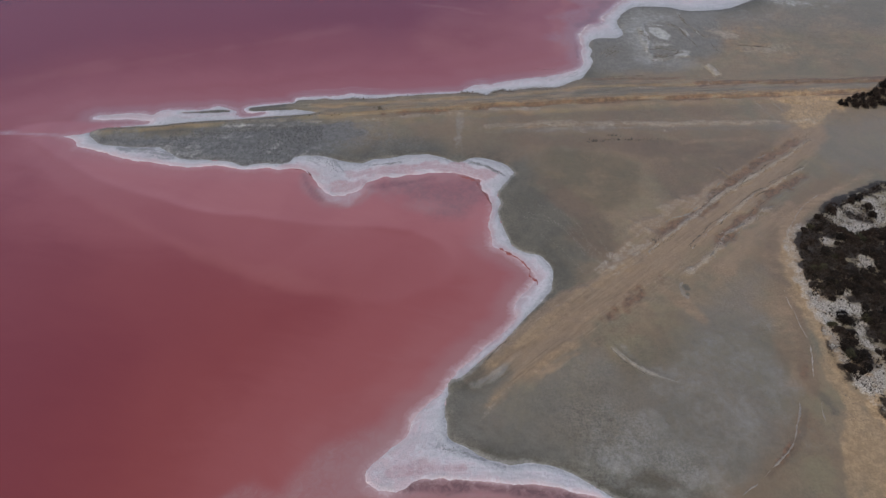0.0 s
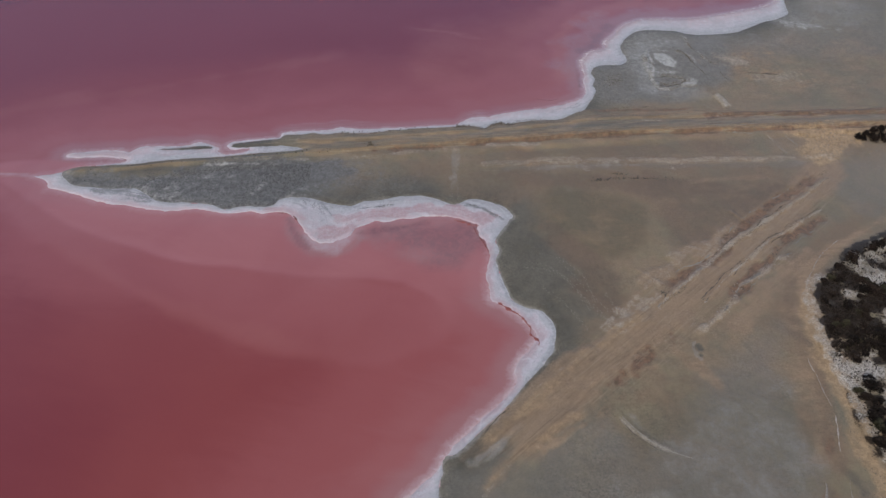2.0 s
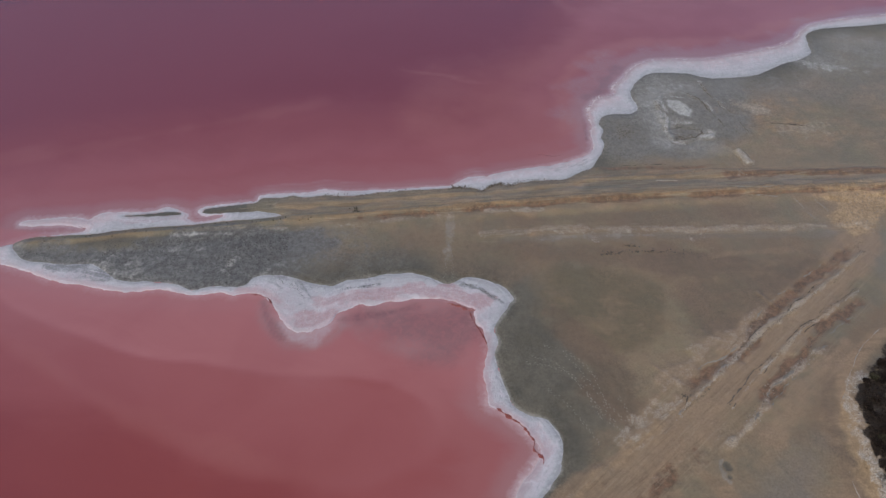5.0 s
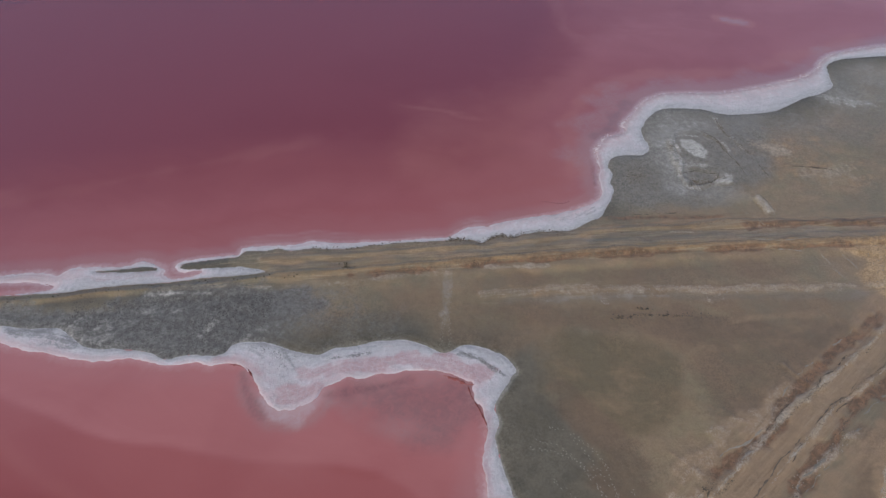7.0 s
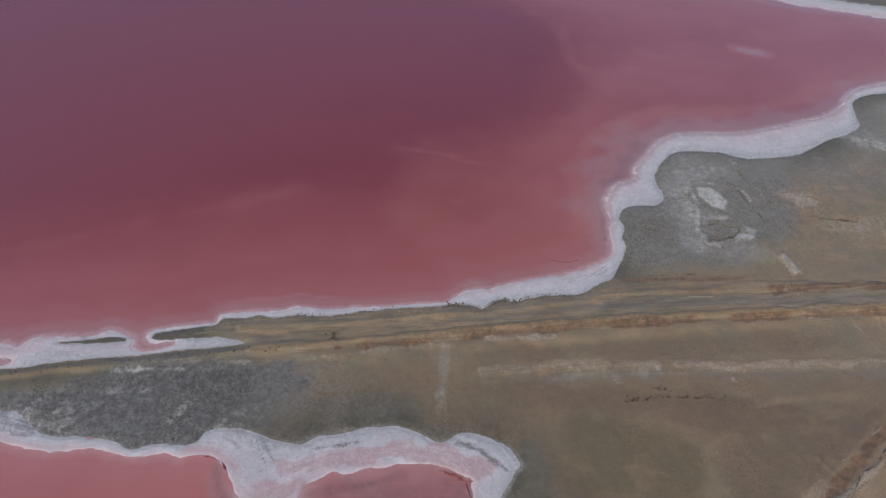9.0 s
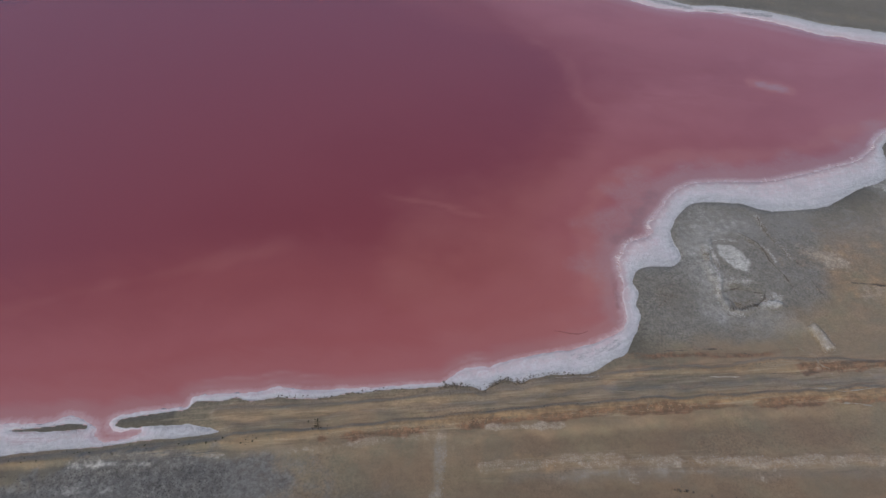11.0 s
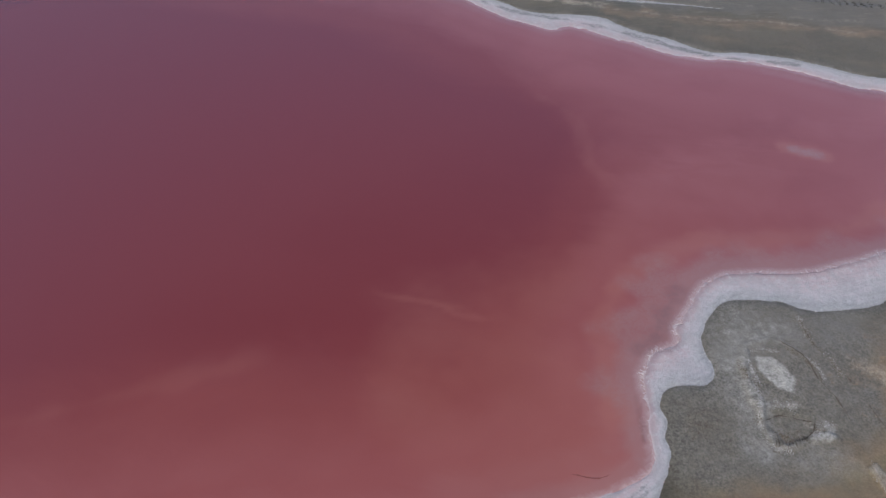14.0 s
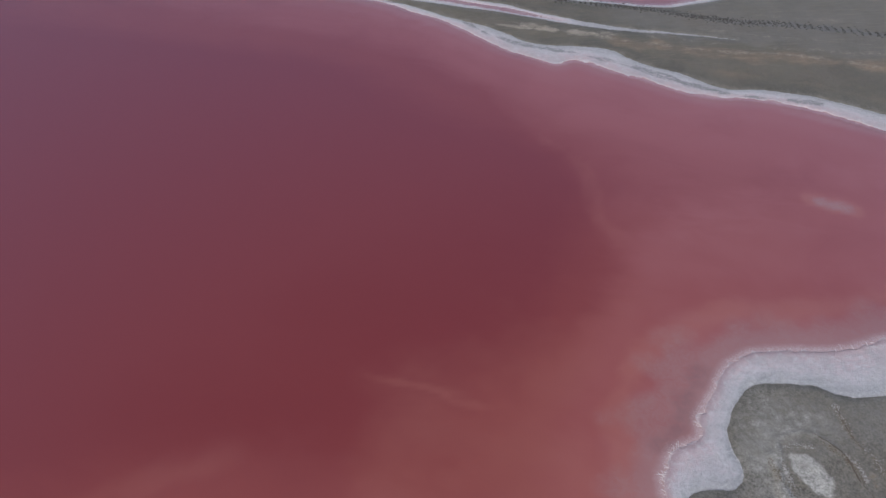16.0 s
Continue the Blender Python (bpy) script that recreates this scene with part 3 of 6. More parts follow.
DITCH_A = [(88.4, 141), (85.4, 138.8), (78.3, 133.2), (72.5, 129.2), (68.0, 125.5), (64.3, 122.4), (59.6, 117.2), (56.5, 113.4), (50, 109.4), (45, 105.2)]
RIDGE_B = [(82.9, 127.8), (76.8, 124.0), (74.5, 122.3), (71.6, 120.1), (69.0, 118.7), (66.0, 115.9), (61.7, 112.0), (59.0, 109.8), (54.8, 105.7), (51.4, 102.1)]
DITCH_B = [(84, 126.4), (77.8, 122.5), (73.6, 119.7), (70.4, 116.6), (67.2, 113.3), (63.4, 109.4), (60.1, 106.9), (56.9, 103.0), (53.9, 100.6)]
RIDGE_C = [(72, 115.4), (67.2, 112.0), (62.5, 108.2), (59.4, 106.3), (57.5, 103.3), (54.6, 99.9), (51.4, 97.1), (48.7, 95.4), (46.1, 94.4)]
LOW_BROWN = [(46.2, 94.7), (41.1, 92.4), (37.8, 89.4), (32.4, 83.9), (30.3, 82.1)]
COMB = [(44.2, 104.6), (40.9, 102.1), (38.2, 100.6), (34.9, 98.1), (31, 95.4)]
LEFT_BANK = [(64.8, 124.2), (58.4, 118.7), (55.0, 115.9), (51.2, 114.2), (46.8, 110.8), (42.4, 107.0), (38.6, 102.7), (34.5, 98.4)]
NEAR_BANK = [(8.8, 64.2), (13.4, 69.6), (18.3, 73.1), (24, 77.3), (28.4, 80.2)]
RUT = [(7, 61.6), (9.0, 63.5), (13.4, 69.1), (18.3, 72.5), (23.5, 76.1), (27.7, 78.1), (28.4, 80.4)]
SHORE_BANK = [(8.8, 72.5), (16.9, 79.4), (24.7, 87.2), (34.2, 95.2), (42, 101)]
CROSS = [(42.0, 93.0), (44.9, 89.7), (48.2, 85.4), (50.4, 82)]
PAN_RIM = [(44, 48), (50.7, 53.5), (54.6, 56.9), (57.3, 59.5), (59.2, 63.0), (60.3, 65.3), (61.6, 70), (62.6, 77), (64.4, 86), (66, 93.4), (68, 101), (72, 108.5), (80, 116), (92, 123)]
SCRUB = [(100, 124), (91.4, 120.2), (82.1, 114.9), (75.2, 109.2), (72.0, 104.2), (70.5, 98.6), (69.7, 94.0), (69.6, 89.0), (69.8, 84.0), (70.0, 79.0), (69.7, 74.6), (69.9, 70.9), (71.9, 68.2), (74.2, 64), (80, 52), (120, 30), (150, 80), (125, 122)]
RED_PAN = [(85.0, 156.4), (101.1, 157.5), (103.0, 152.9), (93.4, 145.7), (87.5, 143.4), (85.8, 150.4)]

# ---- what lies where on the flats ----
rough_land = fbm(X, Y, 9.0, 4, 41)
broad_land = fbm(X, Y, 55.0, 3, 43)
causeway = mask(CAUSEWAY, 0.4, 0.9, 0.6, 5.0, 51)
shoulder = mask(CAUSEWAY, 2.0, 2.2, 0.5, 6.0, 52)
upper = mask(UPPER_BANK, 0.35, 1.0, 0.9, 5.0, 53)
roadbed = mask(ROADBED, 1.2, 1.0, 0.3, 6.0, 55)
salt_strip = mask([(p[0], p[1] + 0.1) for p in SALT_STRIP], 0.35, 0.9, 1.2, 2.2, 57)
strip_skirt = mask(SALT_STRIP, 0.5, 1.3, 1.0, 4.0, 58)
track = mask(TRACK, 1.9, 3.2, 0.45, 6.0, 59, 0.06)
ditch_a, ditch_b = mask(DITCH_A, 0.6, 1.1, 0.8, 3.0, 61, 0.08), mask(DITCH_B, 0.55, 1.2, 0.9, 3.0, 63, 0.1)
ridge_a, ridge_b, ridge_c = mask(RIDGE_A, 0.15, 0.7, 1.0, 2.6, 65, 0.05), mask(RIDGE_B, 0.05, 0.5, 1.0, 2.0, 67, 0.08), mask(RIDGE_C, 0.15, 0.8, 0.9, 2.5, 69, 0.12)
left_bank = mask(LEFT_BANK, 0.4, 2.4, 1.1, 4.0, 71, 0.12)
near_bank, shore_bank = mask(NEAR_BANK, 0.7, 1.8, 0.8, 4.5, 73, 0.15), mask(SHORE_BANK, 0.6, 2.0, 0.8, 4.5, 75, 0.12)
cross = mask(CROSS, 0.4, 1.8, 0.8, 4.0, 77, 0.2)
spurs = mask([(39.7, 111.3), (42.5, 108.6), (44.6, 106.4)], 0.03, 0.7, 0.8, 2.5, 78, 0.1) + mask([(62.9, 127.8), (64.8, 125.0), (66.8, 122.9)], 0.03, 0.7, 0.8, 2.5, 80, 0.1) + mask([(50.1, 118.6), (52.3, 116.6), (54.1, 115.4)], 0.1, 0.8, 0.8, 2.5, 82, 0.1)
comb_bits = mask(COMB, 0.3, 1.3, 1.6, 1.4, 84, 0.1)
low_brown = mask(LOW_BROWN, 0.3, 1.3, 1.3, 3.0, 90, 0.1)
rut = mask(RUT, 0.05, 0.5, 0.9, 2.0, 92, 0.1)
tyre_marks = mask([(42.8, 99.8), (34.2, 94.3), (29.0, 90.2), (23.3, 86.8), (17.6, 82.1)], 0.05, 0.4, 1.2, 1.6, 94, 0.1) + mask([(50.3, 98.2), (42.2, 93.3), (35.1, 89.2), (27.2, 83.9)], 0.05, 0.45, 1.2, 2.0, 96, 0.1) + mask([(46, 105.6), (40, 100.2), (33, 94.8)], 0.05, 0.4, 1.2, 1.6, 98, 0.1)
pan_rim = mask(PAN_RIM, 1.6, 3.0, 0.4, 6.0, 79)
scrub = patch(SCRUB, 1.0, 0.8, 4.0, 81)
red_pan = patch(RED_PAN, 1.8, 0.9, 4.0, 83)
# The dried spring north of the causeway: a white pan in a ring of salt-whitened banks.
SPRING_PAN = [(60.5, 191.2), (63.0, 191.5), (64.8, 189.2), (65.7, 186.4), (64.4, 184.5), (62.6, 184.9), (61.0, 187.0), (60.2, 189.0)]
SPRING_WEST = [(59.3, 193.4), (58.2, 190.5), (57.6, 188.4), (57.6, 185.1), (58.0, 181.5), (57.7, 178.0), (58.4, 174.9), (60.6, 174.0), (64.3, 175.6), (67.6, 175.9)]
SPRING_NORTH = [(59.5, 193.9), (62.4, 195.2), (65.5, 194.8), (67.8, 192.6), (69.2, 190.6)]
SLAB = [(71.2, 170.4), (72.6, 171.6), (74.3, 166.2), (72.8, 165.4)]
spring_pan = patch(SPRING_PAN, 0.55, 0.5, 1.6, 201)
pan_heart = patch([(61.0, 190.2), (62.2, 190.4), (63.6, 188.6), (64.3, 187.0), (63.4, 186.0), (62.2, 186.4), (61.0, 188.2)], 0.25, 0.5, 1.2, 202)
pan_core = patch([(61.7, 189.3), (62.6, 188.9), (63.4, 187.4), (62.6, 187.2), (61.8, 188.2)], 0.2, 0.5, 1.2, 204)
rings = np.clip(spring_pan - 0.55 * pan_heart + 0.6 * pan_core, 0, 1)
spring_ring = np.maximum(mask(SPRING_WEST, 0.15, 0.8, 1.1, 2.2, 203), 0.35 * mask(SPRING_NORTH, 0.1, 0.6, 1.0, 2.2, 205))
spring_floor = patch([(58.5, 179.8), (61.0, 180.3), (65.0, 179.5), (65.6, 177.6), (62.3, 175.3), (59.3, 174.9), (58.0, 176.3)], 0.4, 0.9, 1.4, 207)
east_lump = patch([(66.1, 179.9), (67.9, 179.3), (68.5, 177.0), (67.0, 175.3), (65.3, 175.9)], 0.5, 1.4, 1.0, 208)
slab = patch(SLAB, 0.25, 0.7, 1.2, 209)

Z = np.where(IN_LAND < 0, np.maximum(-0.06 + 0.05 * IN_LAND, -1.2), -0.05)
land = np.clip(IN_MUD, 0, 60)
Z = np.where(IN_MUD > 0, 0.05 + 0.16 * step_between(0, 1.2, land) + 0.004 * land + 0.05 * rough_land * step_between(0, 3, land), Z)
far_off = step_between(500, 1600, np.hypot(X - 20, Y - 180))
dry = step_between(0.0, 2.5, IN_MUD)
Z += dry * (0.55 * causeway + 0.35 * shoulder + 0.4 * upper + 0.12 * roadbed + 0.08 * salt_strip + 0.10 * track - 0.28 * ditch_a - 0.22 * ditch_b + 0.3 * ridge_a + 0.24 * ridge_b + 0.25 * ridge_c + 0.18 * left_bank + 0.15 * near_bank + 0.25 * shore_bank + 0.15 * spurs + 0.06 * fbm(X, Y, 3.0, 3, 401) + 0.035 * fbm(X, Y, 1.2, 2, 403) + 0.12 * fbm(X, Y, 5.0, 3, 405) * np.clip(track + shoulder + left_bank + shore_bank + near_bank, 0, 1) + 0.3 * scrub + 0.3 * spring_ring - 0.15 * spring_floor + 0.3 * slab)
Z += dry * far_off * (3.0 + 5.0 * broad_land)

zone = {}
zone["damp_and_shade"] = np.clip(1.05 - step_between(0.5, 13.0, IN_MUD) + 0.45 * broad_land, 0, 1) * (IN_MUD > -2) + (0.5 - 0.4 * step_between(138, 142, Y)) * (1 - step_between(0.8, 3.2, IN_MUD)) * (IN_MUD > -1)
zone["damp_and_shade"] = np.maximum(zone["damp_and_shade"], 0.6 * patch([(4, 56), (22, 56), (44, 52), (60, 64), (62, 84), (50, 86), (36, 78), (20, 66)], 5.0, 0.7, 14.0, 85))
zone["damp_and_shade"] = np.maximum(zone["damp_and_shade"], 0.75 * patch([(15, 104), (24, 98), (32, 100), (31, 110), (24, 118), (18, 122)], 4.0, 0.9, 8.0, 86))
zone["damp_and_shade"] = np.maximum(zone["damp_and_shade"], 0.8 * patch([(30, 324), (60, 312), (90, 298), (130, 290), (130, 302), (90, 310), (60, 320), (36, 326)], 3.0, 0.7, 9.0, 88))
zone["grey"] = np.clip(0.95 * patch([(-84, 138.4), (-72, 138.0), (-62, 139.2), (-50, 141.2), (-38, 143.6), (-24, 144.2), (-18, 141), (-20, 135), (-24, 131), (-32, 127), (-44, 126), (-58, 129), (-72, 133), (-82, 136)], 1.6, 1.3, 4.0, 87) * (1 - 0.6 * step_between(-38, -18, X)) + 0.25 * patch([(-24, 144), (-8, 143), (2, 138), (-2, 132), (-20, 128)], 3.0, 1.3, 7.0, 89), 0, 1)
zone["brown"] = np.clip(0.6 * patch([(0, 134), (60, 128), (84, 142), (60, 150), (10, 148), (-14, 143)], 5.0, 1.0, 9.0, 91) + 0.65 * patch([(62, 92), (72, 104), (84, 118), (70, 112), (62, 100), (56, 88)], 3.0, 0.6, 8.0, 93) + 0.45 * pan_rim, 0, 1)
zone["sand"] = np.clip(0.8 * track + 0.6 * shore_bank + 0.5 * near_bank + 0.55 * left_bank + 0.7 * ridge_c, 0, 1)
zone["drift"] = np.clip(0.45 * strip_skirt + 0.7 * cross + 0.6 * spurs + 0.5 * shoulder * step_between(-60, 20, X) + 0.4 * mask(PAN_RIM, 0.6, 2.2, 0.9, 5.0, 95) * (Y > 70), 0, 1)
zone["drift"] = np.clip(zone["drift"] + 0.9 * patch([(70.5, 104), (68.6, 96), (69, 86), (70, 76), (71.5, 68), (74, 56), (79, 46), (80, 58), (74, 68), (72, 74), (72.4, 90), (72, 100)], 0.9, 0.9, 3.0, 97) + 0.6 * mask(UPPER_BANK, 0.8, 1.8, 0.7, 5.0, 98) + 0.3 * patch([(70, 176), (90, 172), (120, 176), (120, 200), (92, 196), (78, 190)], 6.0, 1.4, 9.0, 99), 0, 1)
zone["drift"] = np.clip(zone["drift"] + 0.5 * mask([(56, 318), (78, 312.4), (100, 309.5), (140, 302)], 1.0, 3.0, 0.9, 6.0, 100), 0, 1)
zone["ochre"] = np.clip(0.98 * causeway * (0.3 + 0.7 * step_between(-40, 25, X)) + 0.5 * upper * step_between(10, 60, X), 0, 1)
zone["rust"] = np.clip(0.95 * ditch_a + 0.95 * ditch_b + 0.45 * low_brown * (0.5 + 0.9 * step_between(-0.2, 0.3, fbm(X, Y, 1.4, 4, 623))) + 0.5 * mask([(66, 78), (60.8, 66.4), (58.1, 61.0), (55.8, 58.0), (52.8, 55.2), (49, 52)], 0.1, 0.7, 0.9, 2.5, 621, 0.15) + 0.95 * mask([(p[0], p[1] - 1.2) for p in CAUSEWAY[4:]], 0.25, 0.7, 1.1, 3.5, 101) + 0.9 * mask([(69, 162.0), (80, 162.8), (95, 162.8), (140, 165)], 0.55, 0.8, 0.9, 4.0, 102) + 0.4 * mask([(38, 161.4), (47, 161.9), (54, 162.1), (67, 162.2)], 0.4, 0.9, 1.0, 4.0, 103) + 0.5 * mask([(36, 164), (48, 164.6), (56, 164), (68, 166)], 0.1, 0.6, 1.0, 3.0, 104) + 0.5 * mask([(82, 181.5), (90, 181), (94, 180.6)], 0.1, 0.4, 1.0, 2.0, 106), 0, 1)
zone["pale"] = np.clip(0.55 * salt_strip + 0.58 * ridge_a + 0.52 * ridge_b + 0.72 * ridge_c + 0.4 * left_bank + 0.5 * mask([(31.0, 79.0), (32.4, 77.0), (33.7, 75.3), (35.4, 73.9), (37.6, 72.6), (40.6, 71.0)], 0.05, 0.4, 0.4, 3.0, 283, 0.25) + 0.55 * comb_bits + 0.4 * rut + 0.35 * tyre_marks + 0.25 * spurs + 0.15 * spring_ring + 0.2 * spring_floor + 0.3 * east_lump + 0.9 * slab, 0, 1)
drips = sum(mask([(a, 143.6), (a + 0.1, b)], 0.1, 0.7, 1.5, 1.2, 600 + k, 0.1) for k, (a, b) in enumerate(((34.9, 140.2), (37.6, 142), (48.8, 140.8), (54.4, 140.4), (57, 141.6), (44, 142))))
zone["pale"] = np.clip(zone["pale"] + 0.5 * drips + 0.45 * mask([(69.5, 165.1), (70.4, 164.1), (69.9, 161.7), (71.9, 160.4)], 0.05, 0.5, 1.0, 1.5, 607) + 0.4 * mask([(62.9, 158.0), (71.6, 157.5), (77.3, 158.1)], 0.05, 0.5, 1.2, 2.5, 609) + 0.4 * mask([(60.8, 182.7), (63.5, 182.2), (64.3, 181.6)], 0.2, 0.5, 1.4, 1.2, 611), 0, 1)
zone["pale"] = np.clip(zone["pale"] + 0.7 * mask([(13.5, 149.6), (17.5, 149.5), (25.5, 150.2)], 0.1, 0.7, 1.0, 2.5, 211) + 0.4 * mask([(-24, 144.5), (-12, 145.4), (-2, 147.2), (6, 148.3)], 0.2, 0.8, 1.0, 3.0, 215), 0, 1)
zone["pale"] = np.clip(zone["pale"] + 0.65 * patch([(77, 191), (83, 190), (84, 186.5), (79, 187)], 1.2, 1.4, 3.0, 217) + 0.5 * patch([(84, 180), (94, 182), (96, 178), (86, 176)], 1.5, 1.4, 3.0, 219) + 0.6 * mask([(25, 329.3), (34.5, 326), (45.4, 322.2), (56, 322.6)], 0.5, 1.5, 1.0, 4.0, 221), 0, 1)
zone["frost"] = np.clip(0.45 * slab + 0.5 * spring_ring + 0.4 * east_lump + 1.0 * rings + 0.1 * patch([(53.5, 193), (58.4, 193), (58.3, 183.3), (57.4, 174.0), (54.2, 177.0), (53.2, 186)], 2.0, 0.7, 4.0, 223) + 0.25 * patch([(54, 196), (60, 203), (68, 200), (66, 195), (59, 194)], 2.5, 0.8, 5.0, 225), 0, 1)
zone["frost"] = np.clip(zone["frost"] + 0.35 * zone["grey"] * step_between(0.1, 0.6, fbm(X, Y, 6.0, 4, 233)) + 0.55 * mask([(97, 213), (103, 208), (116, 205)], 0.4, 1.8, 1.0, 5.0, 237), 0, 1)
# Bare salty ground between the dark brush of the scrub bank.
BARE = [[(97.9, 121.0), (92.2, 118.1), (84.4, 113.6), (82.0, 109.3), (85.6, 106.6), (92.1, 108.4), (98, 113)], [(71.6, 90.7), (75.3, 92.2), (78.4, 89.4), (78.1, 84.7), (77.8, 80.2), (78.4, 74.2), (75.4, 66.4), (72.0, 68.0), (71.6, 71.0), (75.2, 73.6), (75.4, 79.6), (72.4, 82.4), (70.0, 83.4), (70.5, 86.6)], [(83.8, 100.4), (86.2, 99.6), (85.3, 96.9), (83.2, 97.7)], [(78.2, 105.4), (82.5, 104.8), (80.6, 102.4), (77.8, 102.4)]]
RIM = [(75.2, 109.0), (71.9, 104.6), (70.4, 99.0), (69.9, 94), (70.2, 89), (70.6, 84), (70.9, 79), (70.9, 74.6), (72.0, 70.0), (74.2, 65.2)]
bare = np.clip(patch(BARE[0], 1.6, 1.4, 2.6, 661) * 0.85 + patch(BARE[1], 1.0, 1.5, 2.4, 663) + patch(BARE[2], 0.6, 1.4, 1.5, 665) + 0.55 * patch(BARE[3], 0.8, 1.4, 1.8, 669), 0, 1)
rim_white = mask(RIM, 0.4, 1.0, 1.1, 1.8, 667)
fleck = fbm(X, Y, 3.0, 5, 107)
zone["litter"] = scrub * np.clip(0.95 + 1.5 * fleck - 0.55 * patch([(73.4, 95.8), (79.1, 96.8), (79.4, 91.6), (73.2, 91.8)], 1.0, 1.2, 2.0, 671) - 1.15 * bare - 0.9 * rim_white, 0, 1)
zone["white"] = np.clip(scrub * (bare * (0.72 - 1.3 * fleck) + 0.12 * step_between(0.1, 0.4, -fleck)) + 0.6 * rim_white, 0, 1)
zone["tan"] = np.clip(0.9 * red_pan + 0.85 * patch([(72, 66), (74, 56), (79, 44), (86, 40), (82, 56), (77.4, 66), (74.4, 72), (72.6, 78), (71.8, 72)], 0.8, 0.9, 3.0, 271) + 0.6 * patch([(76, 112), (71.5, 106.5), (69, 102), (67.5, 97), (67.2, 92), (67, 86), (67.4, 80), (67, 74), (67.4, 69), (67, 64), (64.8, 58), (62, 50), (70, 44), (74, 56), (72.8, 62), (71.8, 67), (70.2, 70), (70, 80), (69.8, 90), (70.6, 99), (73, 106)], 0.8, 0.9, 2.5, 273) + 0.45 * mask(NEAR_BANK, 0.5, 1.0, 0.9, 3.0, 275, 0.15) + 0.4 * mask(SHORE_BANK, 0.4, 0.9, 0.9, 3.0, 277, 0.1), 0, 1)
zone["film"] = np.clip(0.22 * roadbed * step_between(-10, 20, X) + 0.12 * patch([(54, 200), (72, 203), (77, 192), (71, 178), (60, 172), (50, 174), (44, 172), (46, 182)], 4.0, 0.8, 8.0, 297) + 0.25 * patch([(76, 200), (96, 207), (120, 222), (130, 210), (104, 200), (84, 196)], 4.0, 1.2, 8.0, 299) + 0.12 * patch([(52.6, 192), (59, 195.4), (59, 184), (57.8, 174.6), (55.2, 176), (53.4, 184)], 2.4, 0.4, 5.0, 279) + 0.1 * patch([(55, 197), (60, 203), (70, 200), (68, 194), (60, 194)], 2.5, 0.7, 6.0, 281), 0, 1)
zone["film"] = np.clip(zone["film"] + 0.3 * mask([(31.0, 79.0), (32.4, 77.0), (33.7, 75.3), (35.4, 73.9), (37.6, 72.6), (40.6, 71.0)], 0.05, 0.4, 0.4, 3.0, 283, 0.25) + 0.35 * mask([(22.5, 140.7), (27.8, 142.1), (33.9, 142.4), (42.2, 142.7), (48.3, 142.5)], 0.1, 0.9, 1.2, 3.0, 286, 0.1) + 0.8 * mask([(6.0, 69.9), (9.7, 71.0), (12.6, 73.1), (15.7, 76.0), (17.3, 77.2)], 0.1, 0.7, 0.6, 2.5, 285, 0.25) + 0.28 * patch([(44, 50), (28, 55), (24, 62), (36, 66), (46, 78), (58, 82), (60, 66), (52, 58)], 4.0, 1.0, 6.0, 287) + 0.35 * mask([(6.5, 152), (6.3, 146), (5.9, 139), (5.6, 132)], 0.2, 1.2, 0.7, 3.0, 289, 0.3), 0, 1)
pits = np.clip(mask([(48.1, 92.2), (48.3, 91.8)], 0.45, 0.4, 0.1, 1.0, 291) + mask([(48.0, 90.3), (48.1, 90.2)], 0.22, 0.3, 0.1, 1.0, 293), 0, 1)
# The shade inside the pits is painted with the dark damp tone.
zone["damp_and_shade"] = np.maximum(zone["damp_and_shade"], pits)
zone["film"] = np.clip(zone["film"] + 0.5 * mask([(47.4, 92.8), (47.2, 91.6), (47.3, 90.2), (47.8, 89.6)], 0.1, 0.4, 0.6, 1.5, 294), 0, 1)
Z -= 0.12 * pits
spring_ground = patch([(52, 203), (74, 205), (80, 192), (74, 176), (60, 170), (44, 168), (40, 180)], 3.0, 0.6, 7.0, 501)
zone["drift"] = zone["drift"] * (1 - 0.85 * spring_ground)
zone["damp_and_shade"] = np.maximum(zone["damp_and_shade"] * (1 - 0.7 * mask([(-34, 152.4), (-10, 154), (6, 155.6), (28, 158.6), (38, 161.4)], 2.4, 1.4, 0.4, 5.0, 503)), 0.75 * spring_ground)
zone["damp_and_shade"] = np.maximum(zone["damp_and_shade"], 0.5 * patch([(80, 204), (104, 212), (120, 226), (160, 230), (160, 196), (110, 192), (92, 188)], 8.0, 1.2, 10.0, 505))
zone["rust"] = np.clip(zone["rust"] + 0.9 * mask([(66, 161.6), (74, 162.4), (90, 163.0), (125, 165)], 0.5, 0.7, 0.9, 4.0, 507, 0.04) + 0.5 * mask([(40, 163.6), (52, 164.4), (64, 164.6)], 0.1, 0.7, 1.0, 3.5, 509, 0.1), 0, 1)
zone["grey"] = np.maximum(zone["grey"], 0.85 * mask([(40, 343.5), (56, 340), (67.5, 337.4), (80, 333), (90.6, 329.9), (106.3, 327.7), (131, 322.1), (160, 316)], 0.8, 1.2, 0.6, 4.0, 511))
zone["ochre"] = np.clip(zone["ochre"] + 0.3 * mask([(14, 143.2), (19, 144.6), (23, 143.4)], 0.4, 1.4, 0.9, 3.0, 513) + 0.4 * patch([(78, 191), (92, 188), (96, 178), (84, 174), (76, 180)], 3.0, 1.8, 4.0, 515), 0, 1)
